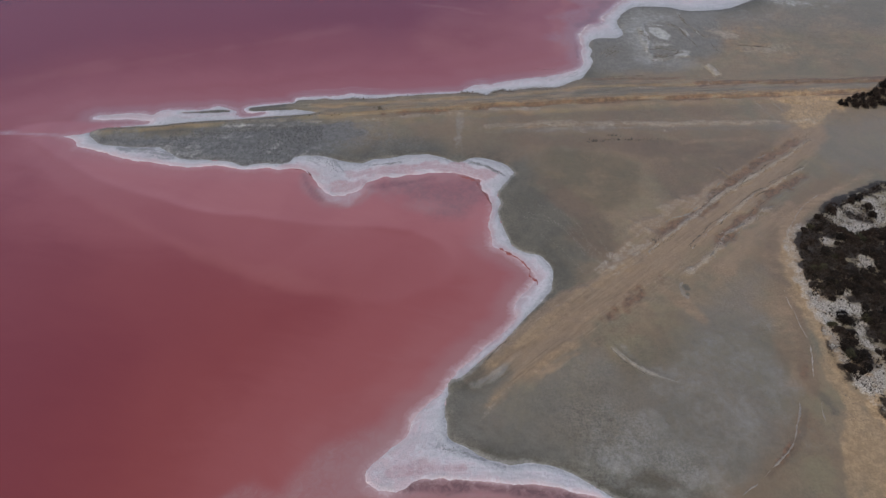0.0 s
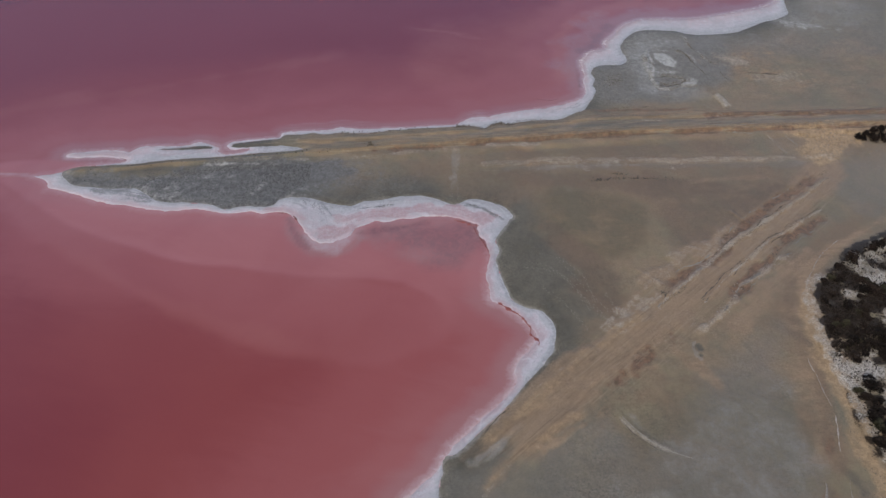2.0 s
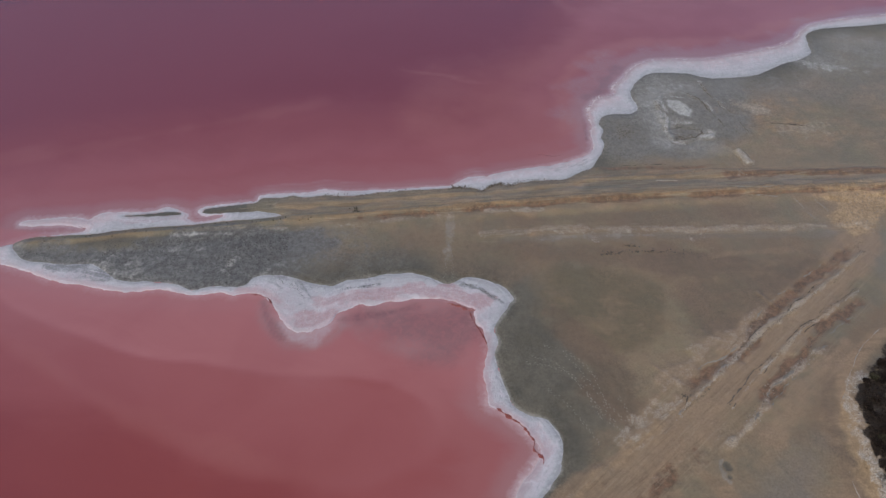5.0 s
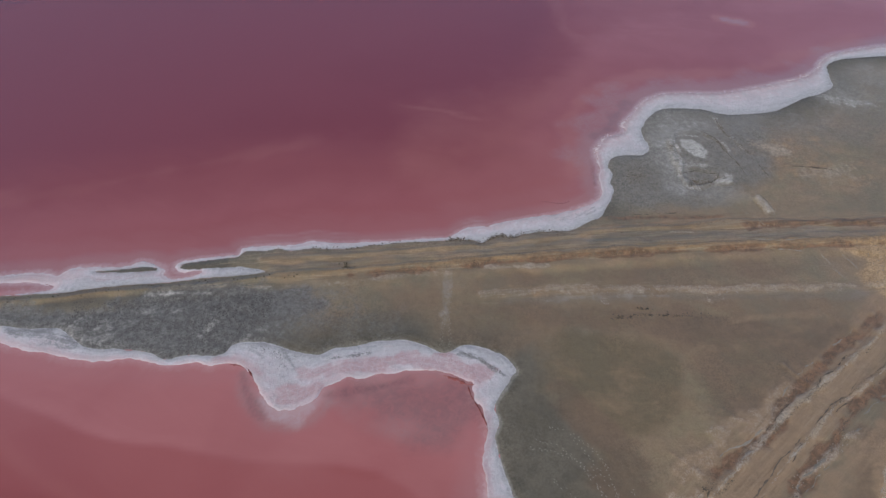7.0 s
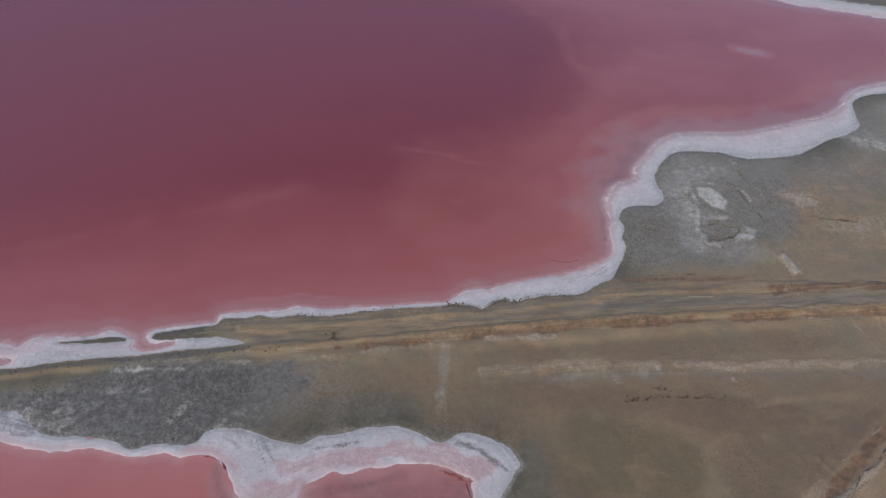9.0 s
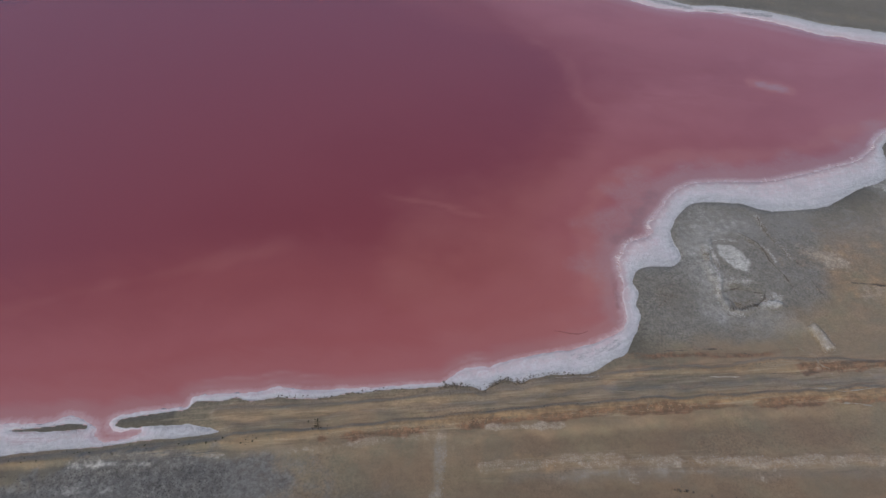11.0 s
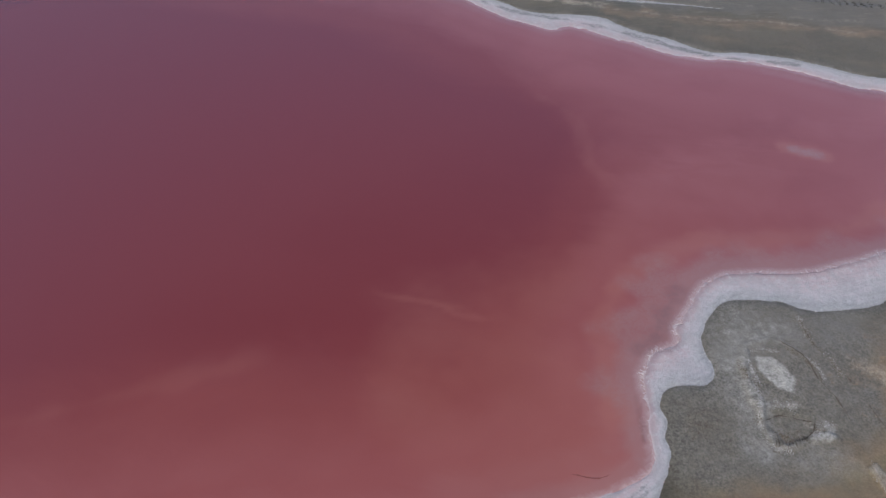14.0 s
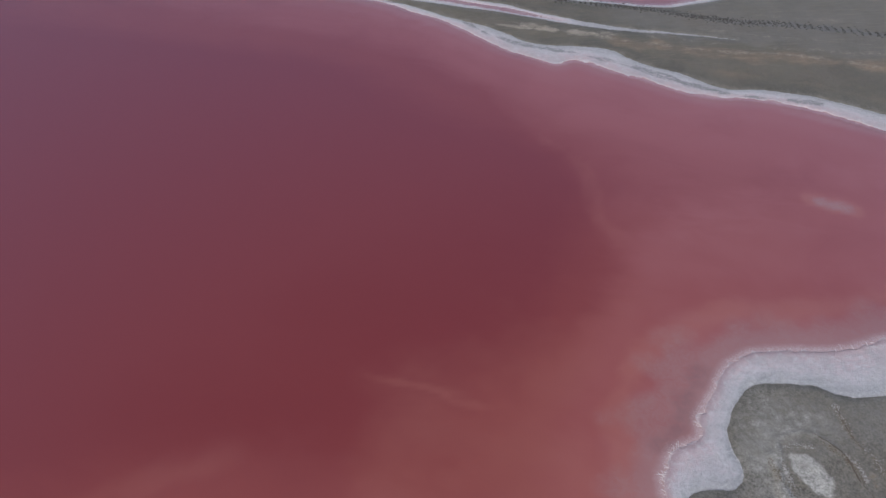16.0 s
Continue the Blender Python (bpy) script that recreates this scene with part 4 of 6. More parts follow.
# Soft swells of colour on the flats: tan fans along the slanting track, olive and brown drifts.
fan = patch([(93, 146), (82, 130), (70, 116), (56, 102), (44, 92), (30, 82), (12, 70), (8, 73), (24, 90), (36, 101), (50, 115), (66, 127), (82, 141)], 3.0, 0.9, 6.0, 241)
zone["sand"] = np.clip(zone["sand"] + 0.35 * fan + 0.75 * mask([(p[0] + 2.4, p[1] - 2.4) for p in RIDGE_C[:6]], 1.4, 2.2, 0.7, 4.0, 243), 0, 1)
zone["drift"] = np.clip(zone["drift"] + 0.5 * mask([(69, 100), (73, 109), (82, 117), (96, 126)], 0.4, 1.4, 0.8, 4.0, 245), 0, 1)
zone["drift"] = np.clip(zone["drift"] + 0.25 * patch([(48, 128), (66, 131), (78, 138), (70, 136), (56, 133)], 1.6, 1.2, 5.0, 247) + 0.2 * patch([(26, 118), (40, 114), (48, 122), (36, 128), (26, 126)], 3.0, 1.3, 7.0, 249), 0, 1)
zone["brown"] = np.clip(zone["brown"] + 0.5 * mask([(73, 112), (84, 121), (94, 129)], 0.8, 2.4, 0.6, 6.0, 251) + 0.5 * mask([(64, 70), (66, 82), (67.6, 92)], 0.8, 2.2, 0.6, 6.0, 253) + 0.45 * fan, 0, 1)
zone["rust"] = np.clip(zone["rust"] + 0.6 * mask([(57.6, 59.2), (55.6, 57.8), (54, 56.2)], 0.1, 0.7, 0.9, 2.0, 255, 0.2) + 0.55 * mask([(61.8, 65.6), (61.2, 63.4), (60, 62)], 0.1, 0.7, 0.9, 2.0, 257, 0.2) + 0.35 * mask(ROADBED[2:], 1.6, 0.6, 0.9, 4.0, 259) * (fbm(X, Y, 8.0, 3, 261) > 0.1), 0, 1)
zone["damp_and_shade"] = np.maximum(zone["damp_and_shade"], 0.7 * mask([(62.6, 71), (65, 68), (66.2, 64)], 0.3, 1.2, 0.8, 3.0, 263, 0.2))
# The central flat: an olive heart, umber round it, a dark damp fringe along the bay and a salty halo at the rim.
zone["olive"] = np.clip(0.85 * patch([(26.5, 135), (38, 134), (46, 131), (47, 123), (40, 116), (30, 114), (24, 119.5), (22, 127)], 1.8, 1.0, 9.0, 801) + 0.5 * patch([(20, 62), (30, 72), (38, 70), (34, 60), (26, 57)], 3.0, 0.9, 8.0, 803), 0, 1)
zone["umber"] = np.clip(0.8 * patch([(24, 126), (29, 120), (34, 113), (38, 104), (35, 99), (29, 105), (28, 112), (24, 119)], 1.6, 0.9, 5.0, 805) + 0.75 * patch([(46, 136), (74, 138), (84, 141), (66, 126), (56, 118), (48, 116), (46, 122), (48, 130)], 2.4, 0.9, 8.0, 807) + 0.6 * patch([(10, 141), (40, 139), (60, 138), (60, 134), (30, 135.5), (12, 137)], 1.6, 0.9, 7.0, 809) + 0.5 * patch([(20, 148), (40, 150), (74, 152), (74, 147), (40, 146), (22, 145.4)], 1.4, 0.9, 7.0, 811) + 0.7 * mask([(57.4, 118.6), (63, 124), (69, 129), (77, 135)], 0.6, 1.6, 0.8, 5.0, 813), 0, 1)
zone["damp_and_shade"] = np.maximum(zone["damp_and_shade"], 0.95 * patch([(16, 122.4), (21, 121.2), (25.6, 117.7), (28.5, 111.3), (27, 104.4), (22.4, 101), (17.6, 104), (14.6, 112.2)], 1.6, 0.9, 5.0, 815))
halo = 1 - step_between(0.0, 0.9, IN_MUD * np.where(Y > 250, 0.4, 1.0) + 0.5 * fbm(X, Y, 2.2, 4, 817) + 0.35 * fbm(X, Y, 12.0, 2, 819))
zone["pan"] = np.clip((0.46 - 0.2 * step_between(124, 128, Y)) * halo * (1 - step_between(140, 144, Y) * (1 - step_between(240, 250, Y)) * (1 - 0.25 * step_between(30, 44, X))), 0, 1)
zone["sand"] = np.clip(zone["sand"] + 0.5 * mask([(55.7, 136.8), (65.8, 137.9), (75.8, 138.6)], 0.2, 0.9, 0.9, 6.0, 821, 0.15), 0, 1)
zone["frost"] = np.clip(zone["frost"] + 0.6 * mask([(-38.1, 131.6), (-36.7, 133.3), (-35.3, 135.7), (-35.3, 137.5)], 0.1, 0.9, 1.2, 1.6, 823, 0.2) + 0.9 * mask([(-50.5, 141.9), (-46.5, 142.2), (-42.6, 142.6)], 0.2, 0.6, 1.1, 2.0, 825, 0.1) + 0.4 * mask([(-43.1, 142.4), (-38.1, 142.7), (-31.3, 143.8), (-25.2, 144.1)], 0.05, 0.5, 1.2, 2.0, 827, 0.1), 0, 1)
# The far flat: dark damp mud with thin salt-pale streaks.
zone["damp_and_shade"] = np.maximum(zone["damp_and_shade"], 0.8 * patch([(10, 332), (30, 322), (60, 312), (100, 294), (170, 280), (170, 345), (40, 350)], 3.0, 0.8, 9.0, 831))
for k, streak_line in enumerate(([(20, 328), (29.7, 325.5), (41, 324.2), (50, 322)], [(48, 321), (68.4, 316), (83, 312.6), (101, 311.1), (124, 304)], [(60, 322), (90, 316), (130, 311)], [(76, 326), (110, 319), (150, 314)], [(96, 334), (130, 329), (160, 327)])):
    zone["pale"] = np.clip(zone["pale"] + (0.8, 0.55, 0.4, 0.4, 0.35)[k] * mask(streak_line, 0.15, 1.0, 1.2, 4.0, 833 + k, 0.08), 0, 1)
# The slanting track's low rims and hollows, the curved salt bar and the pale hook at its lower end.
zone["drift"] = np.clip(zone["drift"] + 0.6 * mask([(39.7, 92.9), (35.7, 89.9), (31.3, 86.4), (27.5, 83.2)], 0.1, 0.7, 0.9, 2.5, 841, 0.1) + 0.6 * mask([(41, 88), (37.7, 87.5), (34.5, 85.7), (30.6, 82.4)], 0.1, 0.6, 0.8, 2.5, 842, 0.1) + 0.7 * mask([(29.4, 79.4), (28.4, 78), (25.7, 76.6), (21.8, 73.8), (18.1, 71.4)], 0.15, 0.8, 0.9, 2.5, 843, 0.1) + 0.45 * mask([(34.6, 94.8), (29.4, 89.9), (24, 84.9), (19.8, 80.8), (16.3, 77.3)], 0.1, 0.7, 1.0, 2.0, 844, 0.1), 0, 1)
hollow = patch([(36.6, 90), (40, 92), (41, 89.4), (38.6, 88), (36.4, 88.4)], 0.6, 1.0, 1.6, 845) + patch([(31.8, 85.6), (34, 86.8), (34.8, 85.6), (32.6, 84.2)], 0.5, 1.0, 1.4, 846) + patch([(24, 77.8), (27.6, 80.2), (28.6, 79), (26, 77.2)], 0.5, 1.0, 1.4, 847) + patch([(43.6, 94.6), (45.6, 95.6), (46.2, 94.4), (44.4, 93.8)], 0.5, 0.8, 1.4, 848)
zone["rust"] = np.clip(zone["rust"] + 0.3 * np.clip(hollow, 0, 1), 0, 1)
BAR = [(31.2, 79.9), (32.2, 78.0), (33.0, 76.9), (34.4, 75.1), (36.7, 73.1), (39.2, 71.8), (42, 70.6)]
bar = mask(BAR, 0.1, 0.7, 0.5, 2.5, 851, 0.2)
zone["film"] = np.clip(zone["film"] + 0.38 * mask([(p[0] + 0.7, p[1] + 0.5) for p in BAR], 0.2, 1.6, 0.6, 3.0, 852, 0.3), 0, 1)
zone["pale"] = np.clip(zone["pale"] + 0.4 * bar, 0, 1)
hook = mask([(6.6, 69.7), (8.6, 69.8), (10.6, 70.6), (12.4, 72.2), (13.8, 73.8)], 0.25, 0.7, 0.5, 2.0, 853, 0.15)
zone["film"] = np.clip(zone["film"] + 0.7 * hook, 0, 1)
zone["umber"] = np.clip(zone["umber"] + 0.6 * mask([(73.6, 116), (69.4, 108), (67.4, 100), (66.2, 92)], 0.6, 2.0, 0.7, 5.0, 855, 0.1) + 0.8 * mask([(61.3, 66.4), (60.0, 62.6), (57.6, 59.4), (54.8, 56.6), (51, 53.2)], 0.2, 0.9, 0.7, 3.0, 857, 0.1), 0, 1)
Z += dry * (0.10 * bar + 0.12 * hook - 0.12 * np.clip(hollow, 0, 1))
zone["pan"] = np.clip(zone["pan"] + 0.55 * spring_pan + 0.45 * rings + 0.2 * mask([(52, 187.6), (55.6, 190), (58.6, 190.6)], 0.4, 1.0, 0.6, 3.0, 890) + 0.4 * mask([(57.7, 190.6), (58.2, 187.6), (58.8, 184.8), (58.2, 181.5), (57.3, 178.4), (57.1, 175.9), (58.2, 174.1), (60.6, 173.6)], 0.05, 0.5, 1.2, 1.4, 891) + 0.5 * mask([(65.2, 176.0), (66.4, 175.8), (67.6, 176.4), (67.6, 178.6)], 0.3, 0.7, 1.2, 1.2, 892) + 0.28 * mask([(59.4, 181.6), (61.6, 182.1), (64.2, 181.4)], 0.3, 0.7, 1.2, 1.4, 893), 0, 1)
zone["haze"] = np.clip(0.75 * patch([(52.6, 192), (59, 195.4), (59.4, 186), (58.4, 176), (57.2, 171), (54.2, 174), (53.2, 184)], 2.4, 0.7, 6.0, 279) + 0.35 * patch([(55, 196), (59, 201), (68, 198.6), (69, 194), (60, 193)], 2.2, 0.8, 5.0, 281) + 0.4 * patch([(58, 173), (70, 173), (72, 170), (62, 168.6)], 2.0, 0.9, 4.0, 282) + 0.3 * mask([(28, 56.4), (35, 60), (40, 56)], 1.5, 3.0, 1.2, 4.0, 894) + 0.3 * patch([(98, 214), (118, 224), (130, 222), (130, 210), (104, 205)], 2.5, 0.9, 6.0, 895), 0, 1)
zone["cool"] = np.clip(0.5 * patch([(4, 60), (5, 69), (12, 71), (26, 78), (34, 70), (24, 59), (12, 58)], 2.4, 0.9, 7.0, 903) + 0.8 * spring_ground + 0.45 * patch([(24, 57), (44, 52), (56, 59), (60.4, 68), (61, 84), (66, 98), (58, 96), (48, 86), (40, 72), (30, 64)], 2.6, 0.8, 9.0, 896) + 0.4 * patch([(80, 151), (84, 146), (90, 142), (112, 148), (112, 128), (94, 127), (84, 138)], 2.5, 0.8, 7.0, 897) + 0.45 * patch([(76, 198), (96, 206), (112, 222), (150, 226), (150, 196), (104, 190), (84, 190)], 4.0, 1.0, 9.0, 898) + 0.3 * mask([(30, 155.4), (49, 157.6), (70, 158.8), (90, 159.4), (125, 161)], 0.6, 0.9, 0.6, 6.0, 899) + 0.4 * patch([(-84, 138.4), (-60, 140), (-34, 144), (-18, 144), (-18, 134), (-40, 127), (-70, 132)], 2.0, 0.8, 6.0, 900) + 0.35 * mask([(18, 141.4), (40, 142.6), (66, 143), (84, 143.6)], 0.5, 1.4, 0.8, 5.0, 901) + 0.5 * patch([(60, 326), (90, 316), (160, 306), (160, 345), (70, 345)], 3.0, 0.9, 9.0, 902), 0, 1)
zone["damp_and_shade"] = zone["damp_and_shade"] * (1 - 0.85 * mask([(-86, 140), (-66, 142.6), (-50, 144.7), (-31, 147.3), (-10, 150), (10, 153)], 1.8, 1.6, 0.4, 5.0, 905))
# Where the ground is layered by the causeway, rilled along the slanting track, or coarse and clotted.
zone["layered"] = np.clip(0.62 * mask([(p[0], p[1] + 3.4) for p in CAUSEWAY[2:]], 4.2, 1.6, 0.3, 6.0, 881) * step_between(-60, -20, X) + 0.35 * mask(SALT_STRIP, 1.2, 1.4, 0.5, 5.0, 883) + 0.3 * (Y > 296) * step_between(300, 310, Y), 0, 1)
zone["rilled"] = np.clip(0.6 * patch([(90, 142), (80, 134), (66, 124.4), (52, 114), (44, 107), (30, 94), (14, 78.4), (8, 70), (12, 69), (20, 72), (30, 79), (46, 92), (58, 102), (72, 114), (84, 126)], 1.4, 0.8, 5.0, 885), 0, 1)
zone["coarse"] = np.clip(0.42 * spring_ground + 0.45 * patch([(40, 182), (40, 168), (60, 166), (100, 168), (130, 180), (130, 222), (104, 210), (80, 199)], 4.0, 0.8, 8.0, 887) + 0.5 * zone["grey"] + 0.8 * red_pan + 0.8 * patch([(72, 66), (74, 56), (79, 44), (86, 40), (82, 56), (77.4, 66), (74.4, 72), (72.6, 78)], 1.0, 0.8, 4.0, 888) + 0.45 * patch([(26, 66), (34, 62), (42, 55), (34, 51), (24, 55)], 2.5, 0.9, 5.0, 889) + 0.5 * (1 - step_between(0.0, 3.0, IN_MUD)) * (IN_MUD > -1), 0, 1)
for name in zone:
    zone[name] = zone[name] * (IN_MUD > -1.5) * (1 if name == "damp_and_shade" else 1 - pits)


# ---- sheets ----
def sheet(name, x, y, z, faces, material, attributes, kind, label, category):
    mesh = bpy.data.meshes.new(name)
    mesh.vertices.add(len(x))
    mesh.vertices.foreach_set("co", np.stack([x, y, z], 1).astype(np.float32).ravel())
    mesh.loops.add(faces.size)
    mesh.loops.foreach_set("vertex_index", faces.astype(np.int32).ravel())
    mesh.polygons.add(len(faces))
    mesh.polygons.foreach_set("loop_start", np.arange(0, faces.size, 4, dtype=np.int32))
    mesh.update(calc_edges=True)
    mesh.shade_smooth()
    for key, values in attributes.items():
        mesh.attributes.new(key, "FLOAT", "POINT").data.foreach_set("value", values.astype(np.float32))
    mesh.materials.append(material)
    return tagged(new(name, mesh), label, category, "", kind)


NY, NX = X.shape
INDEX = np.arange(NX * NY).reshape(NY, NX)
CELLS = np.stack([INDEX[:-1, :-1], INDEX[:-1, 1:], INDEX[1:, 1:], INDEX[1:, :-1]], -1)


def cut(name, f, z, material, attributes, label, category, keep=None):
    """The part of the sheet where f > 0, its rim drawn in to the line f = 0."""
    corner = f.ravel()[CELLS]
    used = (corner > 0).any(-1)
    if keep is not None:
        used &= keep.ravel()[CELLS].any(-1)
    faces = CELLS[used]
    ids, back = np.unique(faces, return_inverse=True)
    gy, gx = np.gradient(f, GY, GX)
    steep = np.maximum(gx**2 + gy**2, 0.25)
    pull = np.where(f < 0, np.maximum(f, -0.8), 0.0)
    x, y = (X - pull * gx / steep).ravel()[ids], (Y - pull * gy / steep).ravel()[ids]
    return sheet(name, x, y, z.ravel()[ids], back.reshape(faces.shape), material, {k: v.ravel()[ids] for k, v in attributes.items()}, "structure", label, category)


ground = sheet("ground", X.ravel(), Y.ravel(), Z.ravel(), CELLS.reshape(-1, 4), MUD, {k: v.ravel() for k, v in zone.items()}, "structure", "grey-brown dried mud flat crossed by old tracks", "mud flat")

# The lake: metres from the edge, the paler shelf off the spit, shoals and the deep core of the north bay.
W_STEP = 2
WX, WY = X[::W_STEP, ::W_STEP], Y[::W_STEP, ::W_STEP]
north_water = step_between(149, 158, Y) * (1 - step_between(22, 42, X)) * (1 - step_between(300, 330, Y))
depth = np.clip(0.1 - IN_LAND, 0, 90) * (1 + 0.4 * north_water)
shelf = 0.85 * patch([(-99, 141), (-93, 136), (-76, 124.5), (-62, 118), (-52, 114.4), (-43, 111.8), (-31, 110), (-19, 108.5), (-7.4, 107.7), (0, 105), (4, 100), (8, 91), (14, 86), (24, 95), (16, 127), (-30, 133), (-84, 144)], 0.8, 0.5, 12.0, 111) * step_between(96, 112, Y)
shelf = np.clip(shelf + 0.24 * patch([(-96, 137), (-83, 122), (-69, 113), (-52, 103), (-39, 97), (-30, 92.8), (-21, 90), (-10, 88.6), (2, 92), (6, 100), (0, 106), (-31, 111), (-52, 115.5), (-76, 126)], 1.6, 0.6, 9.0, 112) + 0.10 * patch([(-150, 150), (-112, 161), (-85, 169), (-62, 175.6), (-51, 179.4), (-40, 184.6), (-33, 189), (-23, 192), (-4, 190), (2, 178), (-20, 168), (-60, 158), (-100, 148)], 3.0, 1.2, 10.0, 114) + 0.04 * patch([(-150, 146), (-112, 154), (-68, 165), (-42, 174), (-20, 178), (10, 180), (30, 200), (46, 222), (70, 236), (140, 262), (150, 240), (100, 215), (40, 165), (0, 152), (-60, 146)], 7.0, 0.8, 18.0, 113) + 0.12 * patch([(-14, 345), (-9, 337), (4, 316), (13, 299), (24, 281), (36, 265.5), (39, 253), (39, 243), (46, 235), (60, 234), (84, 244), (110, 258), (160, 262), (140, 290), (60, 310)], 4.0, 1.2, 12.0, 115) + 0.28 * patch([(-14, 345), (-4, 330), (28, 288), (42, 272), (49, 247), (54, 236), (67, 243), (106, 262), (160, 262), (140, 290), (60, 310)], 11.0, 0.5, 20.0, 116) + 0.32 * patch([(44, 234), (58, 224), (100, 230), (160, 248), (160, 266), (106, 266), (67, 252)], 6.0, 0.8, 14.0, 117), 0, 1)
glow = 0.12 * mask([(-112, 160.8), (-85, 169.4), (-67, 175.2), (-43, 184), (-22, 191)], 0.3, 3.4, 0.9, 10.0, 151, 0.1) + 0.16 * mask([(-80, 120.8), (-69, 113.8), (-52, 104), (-39, 97.8), (-21, 91), (-10, 90)], 0.2, 2.6, 0.8, 9.0, 153, 0.2) + 0.16 * mask([(-8.4, 206.5), (-1, 204.4), (5.7, 202.9), (13, 201.5)], 0.05, 0.8, 0.8, 4.0, 155, 0.3) + 0.16 * mask([(5.7, 202.9), (9, 200.6), (17, 199)], 0.05, 1.2, 0.9, 4.0, 156, 0.3) + 0.11 * mask([(27, 276), (36, 266), (39.4, 253.5), (40, 243), (47, 236)], 0.1, 2.4, 1.2, 6.0, 158, 0.15)
glow = np.clip(glow + 0.26 * patch([(2, 196), (20, 212), (36, 214), (33, 186), (28, 172), (14, 172), (4, 182)], 12.0, 0.8, 14.0, 152) + 0.34 * mask([(34.6, 176), (34.4, 190), (36, 200), (42, 210.2), (55, 218.8), (71, 220.6), (90, 224.6), (125, 242.6)], 0.3, 3.2, 0.9, 6.0, 157, 0.05) + 0.5 * mask([(85.6, 251.2), (92.6, 248.3)], 1.3, 1.7, 0.5, 4.0, 159), 0, 1)
core = np.clip(0.8 * patch([(-40, 196), (-19, 206), (-20, 226), (4, 242), (30, 246), (30, 229), (8, 202), (-8, 192)], 13.0, 0.5, 22.0, 161) + 0.5 * patch([(-140, 60), (-96, 112), (-72, 102), (-54, 84), (-50, 60), (-60, 40), (-110, 20)], 9.0, 0.8, 18.0, 163), 0, 1)
bank = np.clip(0.75 * mask([(86.6, 250.8), (91.8, 248.6)], 0.5, 1.3, 0.5, 3.0, 118) + 0.62 * patch([(37, 170), (35.5, 184), (36, 196), (42, 208), (56, 216.4), (72, 218), (92, 222), (130, 242), (140, 236), (100, 216), (44, 186)], 2.6, 1.2, 6.0, 119) + 0.85 * patch([(-30, 44), (-24, 51), (-15, 57), (-8, 61), (-4, 59), (-7, 51), (-14, 44)], 3.5, 0.8, 7.0, 121) + 0.6 * patch([(-10, 125), (-10, 118), (-2, 113), (8, 113), (13, 119), (10, 126)], 3.5, 0.8, 6.0, 123), 0, 1)
bank = np.clip(bank + 0.9 * patch([(-2, 53), (4, 53.2), (12, 52.6), (21, 51.8), (27, 48.6), (12, 47), (-5, 49.6)], 1.0, 0.7, 4.0, 125) + 0.7 * mask([(-28, 124.5), (-26.4, 119.5), (-22, 115.6), (-16, 115.4), (-13, 119)], 0.4, 1.6, 0.6, 4.0, 127), 0, 1)
shoal = np.clip(0.7 * mask([(-24, 119.5), (-21.5, 116.8), (-18, 116.4), (-16, 118)], 0.5, 1.6, 0.8, 3.0, 169) + 0.08 * mask([(87.4, 250.4), (91, 248.9)], 0.5, 1.2, 0.4, 3.0, 165) + 0.1 * mask([(90.3, 284.6), (102, 279), (118, 272)], 0.1, 1.6, 0.7, 5.0, 167), 0, 1)
tongue_zone = step_between(30, 44, X) * step_between(170, 190, Y) * (Y < 250)
murk = np.clip(0.9 * mask([(-2, 52.0), (5, 52.0), (14, 51.4), (21, 50.4), (27, 48)], 0.4, 1.0, 0.7, 3.0, 181) + 0.32 * mask([(40.5, 193), (44.6, 196.6), (46.6, 200.6), (51, 207)], 0.3, 2.0, 0.9, 3.0, 183) + 0.4 * mask([(38.2, 175), (38.6, 183)], 0.1, 0.9, 1.0, 2.5, 185) + 0.45 * mask([(-28.4, 124.6), (-26.6, 120.4), (-23.6, 116.6)], 0.1, 1.0, 0.8, 2.5, 187) + 0.42 * patch([(-8, 122.6), (-5, 117), (2, 113), (9, 113), (12, 119), (8, 123)], 2.6, 1.0, 5.0, 189) + 0.35 * mask([(-14, 120.6), (-8, 121.6), (0, 123.8)], 0.1, 0.8, 0.8, 3.0, 191), 0, 1)
lobe = patch([(-27, 121), (-22, 114.6), (-13.5, 116), (-12.6, 122), (-18, 120.6), (-22, 121)], 1.2, 0.6, 3.0, 193)
cove_edge = tongue_zone * step_between(-1.6, 0.2, IN_LAND)
# Thin pale lines of scum that run along the causeway's shore, and the dark lip of the far one.
scum_zone = step_between(-40, -25, X) * (1 - step_between(30, 38, X)) * (Y > 150) * (Y < 180)
scum = scum_zone * np.maximum(np.exp(-(((IN_LAND + 1.5 + 0.5 * fbm(X, Y, 5.0, 3, 861)) / 0.3) ** 2)), 0.7 * np.exp(-(((IN_LAND + 2.9 + 0.7 * fbm(X, Y, 7.0, 3, 863)) / 0.35) ** 2))) * step_between(-0.1, 0.5, fbm(X, Y, 9.0, 3, 865))
far_lip = (Y > 265) * step_between(-2.2, -1.2, IN_LAND) * (1 - step_between(-0.5, 0.1, IN_LAND)) * step_between(-0.3, 0.4, fbm(X, Y, 14.0, 3, 867))
murk = np.clip(murk + 0.3 * far_lip, 0, 1)
shoal = np.clip(shoal + 0.4 * scum + 0.6 * mask([(-83.5, 138.3), (-90, 138.9), (-97, 139.4), (-104, 139.8)], 0.15, 0.8, 0.8, 3.0, 197, 0.2) + 0.55 * cove_edge + 0.4 * lobe * step_between(-3.0, 0.5, IN_LAND), 0, 1)
